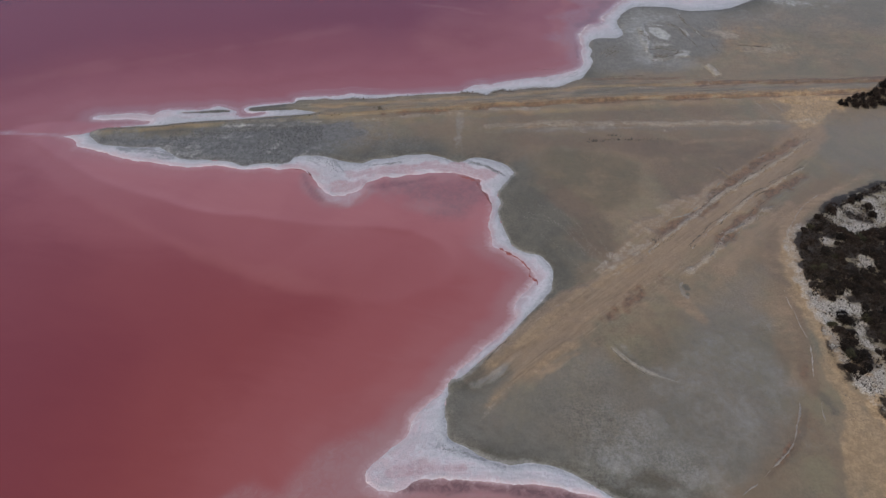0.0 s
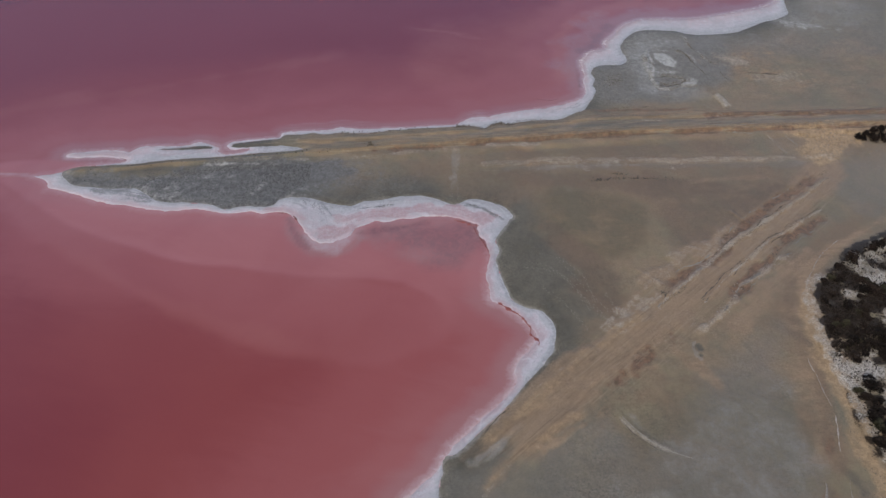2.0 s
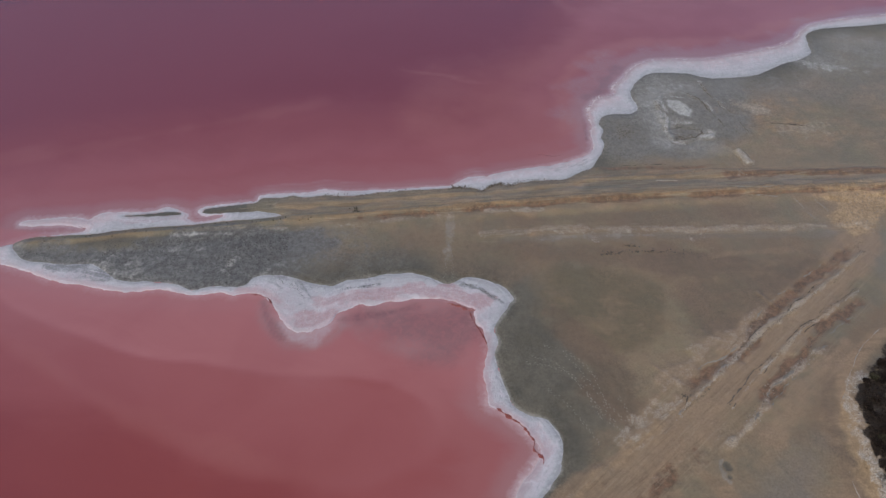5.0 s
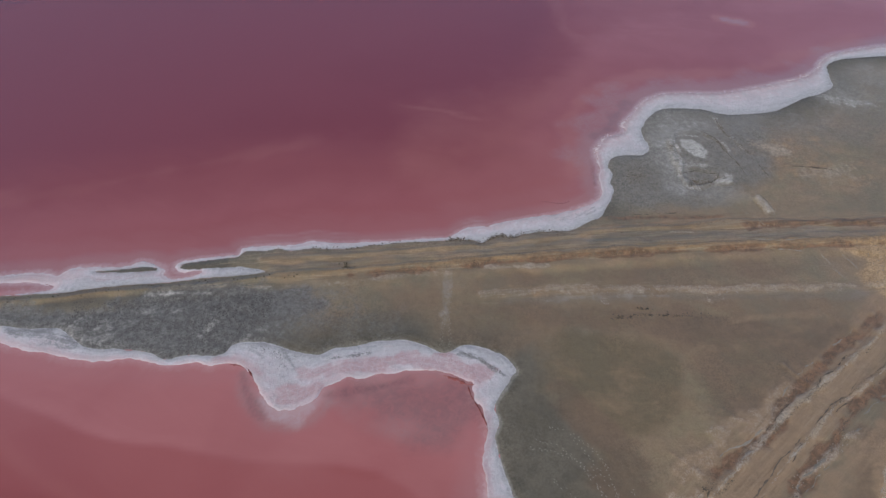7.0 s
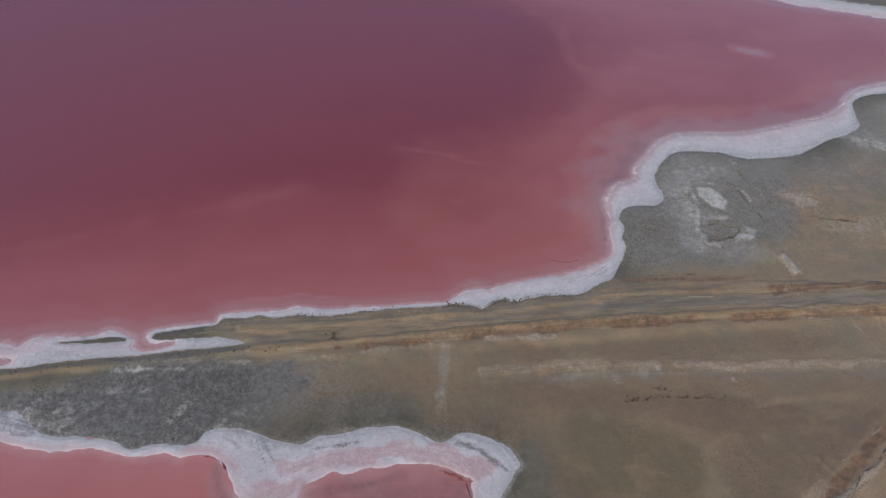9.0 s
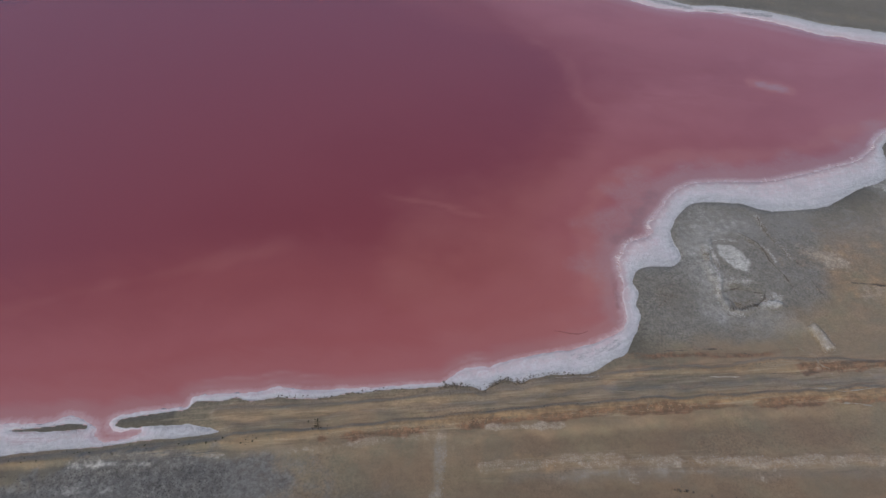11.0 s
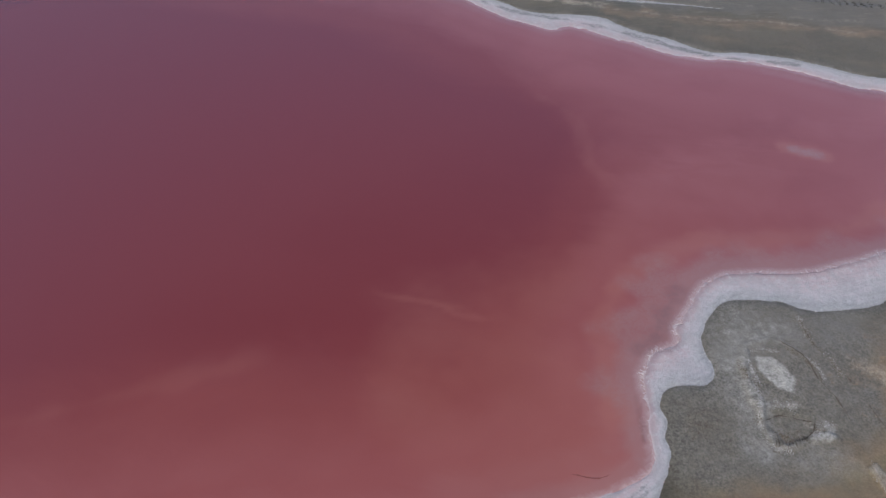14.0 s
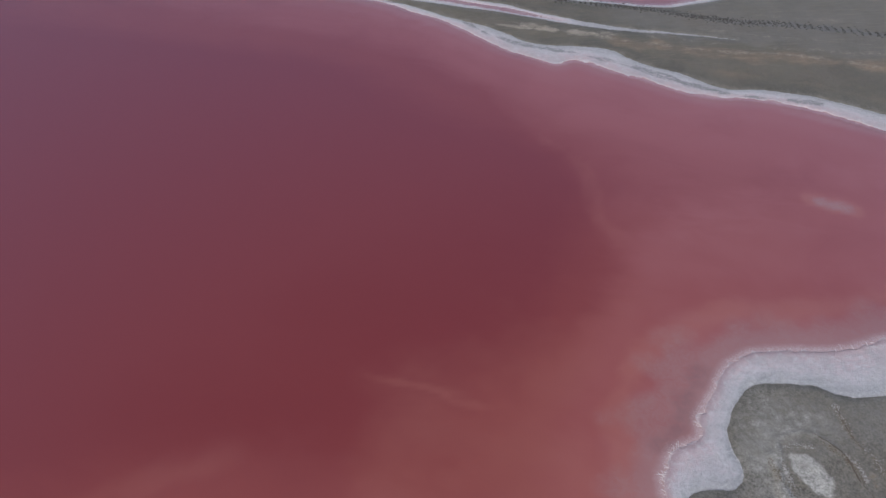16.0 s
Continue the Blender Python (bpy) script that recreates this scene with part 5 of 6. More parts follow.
cove = tongue_zone * step_between(-1.7, -0.1, IN_LAND)
lake = {"cove": cove, "murk": murk, "depth": depth, "shelf": shelf, "glow": glow, "core": core, "bank": bank, "shoal": shoal}
wet = (IN_LAND < 2.2)[::W_STEP, ::W_STEP]
wy, wx = WX.shape
at = np.arange(wx * wy).reshape(wy, wx)
wide_cells = np.stack([at[:-1, :-1], at[:-1, 1:], at[1:, 1:], at[1:, :-1]], -1)
wide_cells = wide_cells[wet.ravel()[wide_cells].any(-1)]
ids, back = np.unique(wide_cells, return_inverse=True)
water = sheet("water", WX.ravel()[ids], WY.ravel()[ids], np.zeros(len(ids)), back.reshape(wide_cells.shape), BRINE, {k: v[::W_STEP, ::W_STEP].ravel()[ids] for k, v in lake.items()}, "structure", "still opaque pink brine of a salt lake", "lake water")

# The salt rim between brine and mud, with ragged crystal tongues along the north cove.
tongue = step_between(30, 44, X) * step_between(176, 190, Y)
comb = fbm(X * 0.9 + Y * 0.5, Y * 0.15 - X * 0.1, 1.5, 3, 171)
north_shore = step_between(140, 146, Y) * (1 - step_between(8, 30, X))
rim = np.minimum(IN_LAND - 0.12 + 0.35 * north_shore + 0.35 * fbm(X, Y, 1.3, 3, 131) + tongue * 0.8 * comb - 0.5 * lobe * (0.4 + fbm(X, Y, 1.6, 4, 195)), -IN_MUD + 0.15 * fbm(X, Y, 1.1, 3, 133))
width = np.maximum(IN_LAND, 0) + np.maximum(-IN_MUD, 0) + 1e-3
inland = np.clip(np.maximum(IN_LAND, 0) / width, 0, 1)
wet_lip = np.clip(step_between(34, 42, X) * step_between(172, 182, Y) * (Y < 250) + 0.7 * step_between(2, 10, X) * (Y < 118) * (Y > 60), 0, 1)
crust = 0.02 - 0.014 * wet_lip + 0.10 * step_between(-0.05, 0.7, np.minimum(IN_LAND, -IN_MUD)) * (1 + 0.5 * fbm(X, Y, 2.0, 4, 135))
crust = np.where(rim < 0, np.where(IN_MUD > -0.5, Z + 0.01, np.where(wet_lip > 0.3, 0.004, -0.02)), crust + 0.03 * step_between(0.5, 1.0, inland))
blush = np.clip(0.75 * mask([(-34, 127.6), (-29, 127.2), (-25.5, 124.6)], 0.3, 1.2, 0.8, 3.0, 137) + 0.9 * mask([(-18, 124.6), (-13, 125.8), (-6, 127.0), (2, 127.6), (8, 126.2), (12.4, 124.4)], 1.0, 1.5, 0.9, 3.0, 138) + 0.8 * mask([(-5, 53.6), (0, 55), (6, 55)], 0.3, 1.4, 0.9, 2.5, 139) + 0.55 * mask([(-76, 131.8), (-66, 130), (-56, 127.8), (-44, 127)], 0.2, 1.0, 0.9, 4.0, 140) + 0.95 * patch([(-14.6, 122.4), (-15.6, 120.2), (-18.5, 118.9), (-21.5, 118.8), (-23.2, 120.4), (-22.6, 122.2), (-19, 122.8)], 0.7, 0.8, 2.5, 142) + 0.5 * mask([(-80, 146), (-72, 146.4), (-66, 146.6), (-56, 147.2), (-47, 148)], 0.6, 1.0, 0.8, 3.0, 144), 0, 1)
stain = np.clip(0.55 * mask([(-26.7, 131.2), (-23.9, 129.4), (-21.4, 127.9), (-21.4, 125.4)], 0.5, 1.6, 1.2, 2.0, 141) + 0.8 * mask([(-15.4, 127.5), (-11.3, 128.4), (-7.5, 129.3)], 0.1, 0.7, 1.1, 1.6, 142) + 0.9 * mask([(8.6, 129.2), (11.9, 127.9), (13.7, 126.7), (15.4, 125.1)], 0.1, 0.8, 1.1, 1.4, 143) + 0.85 * mask([(-72, 134), (-66, 133), (-60, 131)], 0.6, 1.4, 0.8, 2.5, 145) + 0.8 * mask([(2, 58.5), (6, 57.4), (12, 55.2)], 0.1, 0.9, 0.9, 2.0, 147) + 0.85 * mask([(6, 335), (24, 318.5), (44, 311), (60, 302.6), (78, 292.4), (100, 288)], 0.3, 1.6, 1.0, 5.0, 148) + 0.5 * mask([(30, 163.6), (35, 165.6), (38, 168)], 0.3, 1.2, 0.9, 2.0, 149), 0, 1)
salt_look = {"wet_lip": wet_lip, "inland": inland, "from_brine": np.maximum(IN_LAND, 0), "blush": blush, "stain": stain}
pool_side = np.maximum(field(spline(POOL_SALT, True), 3.0), field(spline(BACK_SALT, True), 3.0)) > -2.5
cut("salt_crust", np.where(Y < 250, rim, -1.0), crust, SALT, salt_look, "white salt crust rimming the shore, pinkish at the brine", "salt crust")
cut("salt_crust_far", np.where((Y >= 250) & ~pool_side, rim, -1.0), crust, SALT, salt_look, "white salt crust along the far shore", "salt crust")
cut("salt_crust_pool", np.where((Y >= 250) & pool_side, rim, -1.0), crust, SALT, salt_look, "thin white salt crust round a narrow pool", "salt crust")


# ---- things ----
def ground_at(x, y):
    i = min(max(np.searchsorted(GX, x) - 1, 0), NX - 2)
    j = min(max(np.searchsorted(GY, y) - 1, 0), NY - 2)
    u, v = (x - GX[i]) / (GX[i + 1] - GX[i]), (y - GY[j]) / (GY[j + 1] - GY[j])
    return float((Z[j, i] * (1 - u) + Z[j, i + 1] * u) * (1 - v) + (Z[j + 1, i] * (1 - u) + Z[j + 1, i + 1] * u) * v)


def part(name, verts, faces, material, parent=None, label=""):
    mesh = bpy.data.meshes.new(name)
    mesh.from_pydata([tuple(v) for v in verts], [], faces)
    mesh.materials.append(material)
    ob = new(name, mesh)
    if parent:
        ob.parent = parent
    return tagged(ob, label)


def shrub_mesh(rng, wide, tall, leaves):
    """Stems and a ragged low dome of small leaf sprays."""
    sv, sf, lv, lf = [], [], [], []
    for _ in range(9):
        a, r = rng.random() * 6.283, wide * (0.3 + 0.6 * rng.random())
        tip = Vector((math.cos(a) * r, math.sin(a) * r, tall * (0.45 + 0.4 * rng.random())))
        n = len(sv)
        for at, thick in ((Vector((0, 0, -0.1)), 0.045), (tip * 0.5 + Vector((0, 0, 0.1)), 0.03), (tip, 0.01)):
            sv += [at + Vector((math.cos(k * 2.094) * thick, math.sin(k * 2.094) * thick, 0)) for k in range(3)]
        for s in (0, 3):
            for k in range(3):
                sf.append((n + s + k, n + s + (k + 1) % 3, n + s + 3 + (k + 1) % 3, n + s + 3 + k))
    lobes = [(rng.random() * 6.283, wide * 0.55 * rng.random() ** 0.5, 0.45 + 0.4 * rng.random()) for _ in range(6)]
    for _ in range(leaves):
        a, r, big = lobes[rng.randrange(6)]
        u, t = rng.random() * 6.283, rng.random()
        reach = wide * 0.55 * big * (0.75 + 0.4 * rng.random())
        c = Vector((math.cos(a) * r + math.cos(u) * math.sqrt(1 - t * t) * reach, math.sin(a) * r + math.sin(u) * math.sqrt(1 - t * t) * reach, 0.06 + tall * big * (0.15 + t) * 0.9))
        out = Vector((math.cos(u), math.sin(u), 0.3 + t)).normalized()
        side = out.cross(Vector((rng.random() - 0.5, rng.random() - 0.5, 1))).normalized() * (0.05 + 0.06 * rng.random())
        long = (out + Vector((rng.random() - 0.5, rng.random() - 0.5, rng.random() - 0.5))).normalized() * (0.12 + 0.16 * rng.random())
        n = len(lv)
        lv += [c - side, c + side, c + long * 0.6 + side * 0.8 + Vector((0, 0, 0.02)), c + long]
        lf.append((n, n + 1, n + 2, n + 3))
    return sv, sf, lv, lf


SHRUBS = [("low dark brown scrub bush on salty ground", 0.95, 0.75, LEAF), ("low dark brown scrub bush on salty ground", 1.25, 0.95, LEAF), ("small wiry blackish scrub bush on salty ground", 0.6, 0.5, LEAF), ("olive-brown scrub bush among dark brush", 0.8, 0.65, GREEN), ("dense round dark bush beside the causeway", 1.5, 1.9, LEAF)]
masters = []
for label, wide, tall, leaf in SHRUBS:
    rng = random.Random(len(masters) + 5)
    sv, sf, lv, lf = shrub_mesh(rng, wide, tall, int(420 * wide + 120))
    masters.append((sv, sf, lv, lf, leaf, label))


def shrub(kind, x, y, size, turn, group):
    sv, sf, lv, lf, leaf, label = masters[kind]
    if isinstance(sf, list):
        top = tagged(new("shrub"), label, "shrub", group)
        part("stems", sv, sf, TWIG, top)
        part("foliage", lv, lf, leaf, top)
        masters[kind] = (sv, top, lv, lf, leaf, label)
        top.matrix_basis = pose(x, y, ground_at(x, y), 0, 0, turn) @ Matrix.Scale(size, 4)
        return top
    top = copy_thing(sf, pose(x, y, ground_at(x, y), 0, 0, turn))
    top.scale = (size,) * 3
    tagged(top, label, "shrub", group)
    return top


rng = random.Random(31)
ring = spline(SCRUB, True, 2.0)


def scrub_spots(count, seed, bias):
    """Places on the scrub bank, thicker where its ground is dark."""
    g = np.random.RandomState(seed)
    x, y = g.uniform(69.5, 106, count * 8), g.uniform(50, 124, count * 8)
    s = signed(x, y, ring)
    thick = bias + 0.35 + 1.2 * fbm(x, y, 3.0, 5, 107)
    for bare_ring in BARE:
        thick = thick - 0.85 * inside(x, y, spline(bare_ring, True, 2.0))
    thick = np.maximum(thick, 0.06)
    good = (s > 1.3) & (x < 72 + 0.24 * y) & (g.uniform(0, 1, len(x)) < thick)
    return list(zip(x[good].tolist(), y[good].tolist()))[:count]


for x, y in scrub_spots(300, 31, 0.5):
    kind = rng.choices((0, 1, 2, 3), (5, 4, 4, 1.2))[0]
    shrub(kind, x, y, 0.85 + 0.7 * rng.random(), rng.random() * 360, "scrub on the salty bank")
for x, y, s in ((101, 152.0, 0.8), (103.2, 151.6, 1.0), (105.3, 152.6, 1.1), (107.4, 153.4, 1.2), (109.6, 154.8, 1.3), (111.5, 156.8, 1.3), (113.6, 158.6, 1.4), (108.6, 156.2, 1.0), (112.4, 153.8, 1.2), (115.4, 156.0, 1.4), (116.6, 160.4, 1.3), (118.6, 158.4, 1.3), (99.9, 152.6, 0.9), (102.2, 153.8, 1.0), (104.2, 154.8, 1.0), (106.4, 155.4, 1.1), (103.2, 152.9, 0.9), (107.6, 151.8, 1.0), (110.2, 152.6, 1.1), (110.6, 157.4, 1.1), (112.8, 159.6, 1.2), (114.6, 160.8, 1.2), (113.4, 155.8, 1.3), (105.6, 151.2, 0.8), (115.8, 153.6, 1.2), (117.2, 155.6, 1.2)):
    shrub(4, x, y, s, x * 77, "bushes beside the causeway")


# ---- ribbons: cracks, salt veins, crests ----
def ribbon(name, points, half, tall, material, label, category, ragged=0.6, seed=1, lift=0.0, broken=0.0, sway=0.0):
    """A low ragged ridge or film that follows the ground along a line."""
    line = spline(points, step=0.22)
    ahead = np.gradient(line, axis=0)
    ahead /= np.linalg.norm(ahead, axis=1, keepdims=True) + 1e-9
    side = np.stack([-ahead[:, 1], ahead[:, 0]], 1)
    shift = (0.6 * half + 0.55 * sway) * ragged * fbm(line[:, 0], line[:, 1], 2.4, 5, seed) * 2 + 0.7 * half * ragged * fbm(line[:, 0], line[:, 1], 0.7, 2, seed + 5)
    size = half * np.clip(0.85 + 2.4 * ragged * fbm(line[:, 0], line[:, 1], 0.7, 3, seed + 3), 0.3, 2)
    size *= np.clip(np.minimum(np.arange(len(line)), np.arange(len(line))[::-1]) / 4.0, 0.1, 1)
    if broken:
        size *= np.clip((fbm(line[:, 0], line[:, 1], 2.2, 4, seed + 9) - broken + 0.62) / 0.3, 0, 1)
    gone = size < 0.12 * half
    verts, faces = [], []
    for i, (p, s) in enumerate(zip(line, side)):
        for k in (-1.0, -0.45, 0.15, 0.5, 1.0):
            q = p + s * (k * size[i] + shift[i])
            rise = tall * (1 - k * k) * (0.7 + 0.6 * TABLE[(i * 5 + int(k * 10) + seed * 77) % 65536])
            verts.append((q[0], q[1], max(ground_at(*q), 0.0) + lift + rise - (0.02 if abs(k) == 1 else 0)))
        if i and not gone[i]:
            n = 5 * i
            faces += [(n + k - 5, n + k - 4, n + k + 1, n + k) for k in range(4)]
    ob = part(name, verts, faces, material)
    ob.data.shade_smooth()
    return tagged(ob, label, category, "", "structure")


def pieces(name, spots, size, tall, material, label, category, seed=1, flat=0.0):
    """Many small uneven lumps on the ground as one sheet of stuff."""
    r = random.Random(seed)
    verts, faces = [], []
    for x, y in spots:
        n, s = len(verts), size * (0.5 + r.random())
        h, turn = tall * (0.5 + r.random()), r.random() * 6.283
        z = max(ground_at(x, y), 0.02)
        for k in range(5):
            a = turn + k * 1.2566
            w = s * (0.6 + 0.7 * r.random())
            verts.append((x + math.cos(a) * w, y + math.sin(a) * w * (1 - flat), z - 0.03))
        for k in range(5):
            a = turn + 0.5 + k * 1.2566
            w = s * 0.55 * (0.6 + 0.7 * r.random())
            verts.append((x + math.cos(a) * w, y + math.sin(a) * w * (1 - flat), z + h * (0.7 + 0.5 * r.random())))
        faces += [(n + k, n + (k + 1) % 5, n + 5 + (k + 1) % 5, n + 5 + k) for k in range(5)] + [tuple(n + 5 + k for k in range(5))]
    return tagged(part(name, verts, faces, material), label, category, "", "stuff")


ribbon("ridge_crest", RIDGE_A, 0.15, 0.14, CREST, "salt-whitened broken crest along the old track", "earth ridge", 1.0, 3, 0.02, 0.62, 0.35)
ribbon("ridge_crest", RIDGE_B, 0.08, 0.08, CREST, "salt-whitened broken crest along the old track", "earth ridge", 1.0, 5, 0.02, 0.64, 0.3)
# Thin dark broken lines follow the ridges at a small offset.
ribbon("ridge_crack", [(p[0] - 0.35, p[1] + 0.35) for p in RIDGE_A], 0.09, 0.03, CRACK_AND_SHADE, "thin dark broken line beside an old track ridge", "crack", 1.2, 7, 0.03, 0.66, 0.4)
ribbon("ridge_crack", [(p[0] + 0.3, p[1] - 0.3) for p in RIDGE_B], 0.07, 0.03, CRACK_AND_SHADE, "thin dark broken line beside an old track ridge", "crack", 1.2, 9, 0.03, 0.66, 0.35)
ribbon("pan_crack", [(44, 48), (46.8, 50.8), (50.7, 53.5), (54.6, 56.9), (57.3, 59.5), (59.2, 63.0), (60.3, 65.3), (60.6, 67)], 0.11, 0.05, CREST, "pale raised seam in dried mud", "crack", 0.8, 11, 0.02, 0.1, 0.2)
ribbon("pan_crack", [(66.4, 86.4), (66.3, 84), (66.3, 82.6), (66.6, 80)], 0.06, 0.05, CREST, "pale raised seam in dried mud", "crack", 0.8, 13, 0.02, 0.15, 0.2)
ribbon("pan_crack", [(66.5, 78.4), (65.8, 75.1), (65.0, 72.0)], 0.075, 0.05, CREST, "pale raised seam in dried mud", "crack", 0.9, 15, 0.02, 0.1, 0.2)
ribbon("pan_crack", [(64.6, 67.4), (63.9, 65.2), (63.8, 63.4)], 0.068, 0.05, CREST, "pale raised seam in dried mud", "crack", 0.9, 16, 0.02, 0.15, 0.2)
ribbon("pan_crack", [(82.7, 118.7), (78.0, 114.9), (74.1, 110.1), (71.2, 105.7), (69.5, 102.8)], 0.07, 0.04, CREST, "pale raised seam in dried mud", "crack", 1.0, 17, 0.02, 0.3, 0.2)
ribbon("open_crack", [(65.5, 195.0), (67.8, 192.7), (69.2, 190.6), (69.8, 186.5), (71.2, 182.9), (71.8, 178.6)], 0.11, 0.03, CRACK_AND_SHADE, "dark open crack in dried mud", "crack", 0.9, 19, 0.03, 0.0, 0.2)
ribbon("open_crack", [(70.7, 200.0), (71.1, 195.8), (73.0, 189.8), (74.8, 186.6), (75.9, 181.7), (77.0, 177.1)], 0.10, 0.03, CRACK_AND_SHADE, "dark open crack in dried mud", "crack", 1.0, 21, 0.03, 0.45)
ribbon("open_crack", [(43.3, 165.0), (47.7, 165.3), (52.2, 165.6), (56.1, 165.4), (59.7, 164.4)], 0.09, 0.03, CRACK_AND_SHADE, "dark open crack in dried mud", "crack", 1.0, 24, 0.03, 0.35)
for k in range(7):
    ribbon("spring_crack", [(58.8 + 0.5 * k, 175.7 - 0.06 * k), (58.5 + 0.5 * k, 174.3 - 0.06 * k)], 0.09, 0.02, CRACK_AND_SHADE, "short dark crack in a dried spring bed", "crack", 0.9, 60 + k, 0.04)
ribbon("spring_crack", [(58.1, 178.7), (60.5, 179.8), (62.6, 179.5), (65.9, 178.5)], 0.09, 0.02, CRACK_AND_SHADE, "curved dark crack in a dried spring bed", "crack", 0.9, 72, 0.04, 0.2, 0.1)
ribbon("spring_crack", [(65.9, 178.6), (65.3, 177.0), (63.6, 175.7), (61.4, 175.2)], 0.10, 0.02, CRACK_AND_SHADE, "curved dark crack in a dried spring bed", "crack", 0.9, 74, 0.04, 0.3, 0.1)
ribbon("spring_crack", [(66.2, 179.4), (67, 177.8), (66.4, 176)], 0.05, 0.02, CRACK_AND_SHADE, "curved dark crack in a dried spring bed", "crack", 0.9, 70, 0.04, 0.3)
ribbon("open_crack", [(82, 181.6), (87, 181.2), (92, 180.4)], 0.14, 0.03, CRACK_AND_SHADE, "dark open crack in dried mud", "crack", 1.0, 22, 0.03, 0.3)
ribbon("road_seam", [(50.8, 159.7), (53.2, 159.8), (56.1, 159.8)], 0.13, 0.04, CREST, "thin white salt seam beside the road bed", "salt seam", 0.9, 27, 0.03, 0.25)
ribbon("road_seam", [(25.2, 159.4), (29.4, 159.5), (33, 159.5)], 0.07, 0.03, CREST, "thin white salt seam beside the road bed", "salt seam", 0.9, 28, 0.03, 0.25)
ribbon("road_seam", [(28, 158.4), (40, 159.4), (49, 159.9), (60, 160.4), (70, 161)], 0.05, 0.03, CRACK_AND_SHADE, "dark wheel rut on the road bed", "rut", 0.9, 29, 0.03, 0.52, 0.2)
ribbon("road_seam", [(18, 154.6), (38, 156.6), (60, 158), (88, 159)], 0.08, 0.03, CRACK_AND_SHADE, "dark wheel rut on the road bed", "rut", 0.9, 30, 0.03, 0.5, 0.3)
for k in range(4):
    ribbon("slab_ridge", [(71.3 + 0.35 * k, 171.1 + 0.1 * k), (71.9 + 0.35 * k, 168.2), (72.3 + 0.42 * k, 164.9 + 0.12 * k)], 0.08, 0.04, CREST, "thin white ridge across dried mud", "earth ridge", 1.0, 81 + k, 0.03, 0.42, 0.3)
for k, seam in enumerate(([(67.4, 166.6), (70.1, 164.2), (70.1, 162.6), (72.5, 161.4)], [(66.1, 156.9), (69.6, 157.6), (72.0, 156.7), (76.6, 157.3), (79.4, 157.8)], [(70.2, 154.5), (73.5, 154.7), (76.5, 154.3)], [(79.3, 153.7), (80.0, 152.3), (80.4, 150.6)], [(80.4, 150.0), (81.1, 148.5), (81.8, 146.9)], [(83.3, 154.0), (84.5, 151.6), (85.2, 149.6)])):
    ribbon("salt_seam", seam, (0.08, 0.08, 0.09, 0.10, 0.08, 0.09)[k], 0.03, PRINT, "pale salt seam on trampled mud", "salt seam", 1.0, 87 + k, 0.03, 0.3, 0.2)
ribbon("track_rim", [(p[0] - 0.9, p[1] + 0.9) for p in DITCH_A[1:]], 0.13, 0.03, PRINT, "low pale rim beside a sunken wheel track", "earth ridge", 1.0, 95, 0.02, 0.62, 0.4)
ribbon("track_rim", [(p[0] + 0.9, p[1] - 0.9) for p in DITCH_B], 0.13, 0.03, PRINT, "low pale rim beside a sunken wheel track", "earth ridge", 1.0, 97, 0.02, 0.62, 0.4)
ribbon("track_rim", RIDGE_C, 0.15, 0.03, PRINT, "low pale rim beside a sunken wheel track", "earth ridge", 1.0, 99, 0.02, 0.6, 0.4)
ribbon("track_crack", [(p[0] - 0.5, p[1] + 0.5) for p in RIDGE_B], 0.08, 0.02, CRACK_AND_SHADE, "thin dark broken line beside an old track ridge", "crack", 1.2, 101, 0.02, 0.35, 0.25)
ribbon("track_crack", [(9.4, 72.8), (10.4, 75.2), (12.3, 77.8), (14.3, 79.8)], 0.07, 0.02, CRACK_AND_SHADE, "dark crack along the shore bank", "crack", 1.0, 103, 0.03, 0.3, 0.2)
# Shade on the bar's lower-left side, painted as a thin dark strip.
ribbon("bar_edge", [(p[0] - 0.5, p[1] - 0.5) for p in BAR[1:6]], 0.06, 0.02, CRACK_AND_SHADE, "dark strip painted as shade along a curved salt bar", "crack", 1.0, 105, 0.02, 0.3, 0.15)
ribbon("bar_crest", BAR[1:], 0.07, 0.02, PRINT, "pale crest of a curved salt bar on mud", "earth ridge", 1.0, 107, 0.03, 0.25, 0.2)
ribbon("pan_crack", [(66.2, 91.2), (66.0, 88.6), (66.3, 86.4)], 0.05, 0.04, CREST, "pale raised seam in dried mud", "crack", 1.0, 109, 0.02, 0.3, 0.25)
ribbon("brine_line", [(26.1, 169.5), (28.0, 169.1), (30.4, 168.9), (32.4, 169.5)], 0.07, 0.02, RED, "thin dark red scum line on pink brine", "scum line", 1.0, 111, 0.03, 0.2, 0.2)
for k, red in enumerate(([(5.6, 124.7), (7.9, 123.8), (9.7, 122.9), (12.4, 123.3)], [(9.7, 122.8), (10.2, 120.6), (11.6, 117.8), (12.6, 114.9), (12.5, 113.3)], [(13.6, 102.2), (15.7, 100.4), (17.8, 98.7), (19.1, 96.3), (19.1, 94.7), (20.3, 93.4), (20.1, 92.2)], [(-31, 126.6), (-29.6, 126.5), (-27.5, 125.5), (-26.0, 123.2)], [(-25.1, 123.6), (-23.6, 122.7), (-21.2, 121.9), (-21.1, 120.6)], [(-70, 144.9), (-68.2, 144.2)])):
    ribbon("brine_seam", red, (0.22, 0.08, 0.22, 0.12, 0.07, 0.2)[k], 0.03, RED, "dark red brine seam along the salt", "brine seam", 1.0, 31 + k, 0.07)
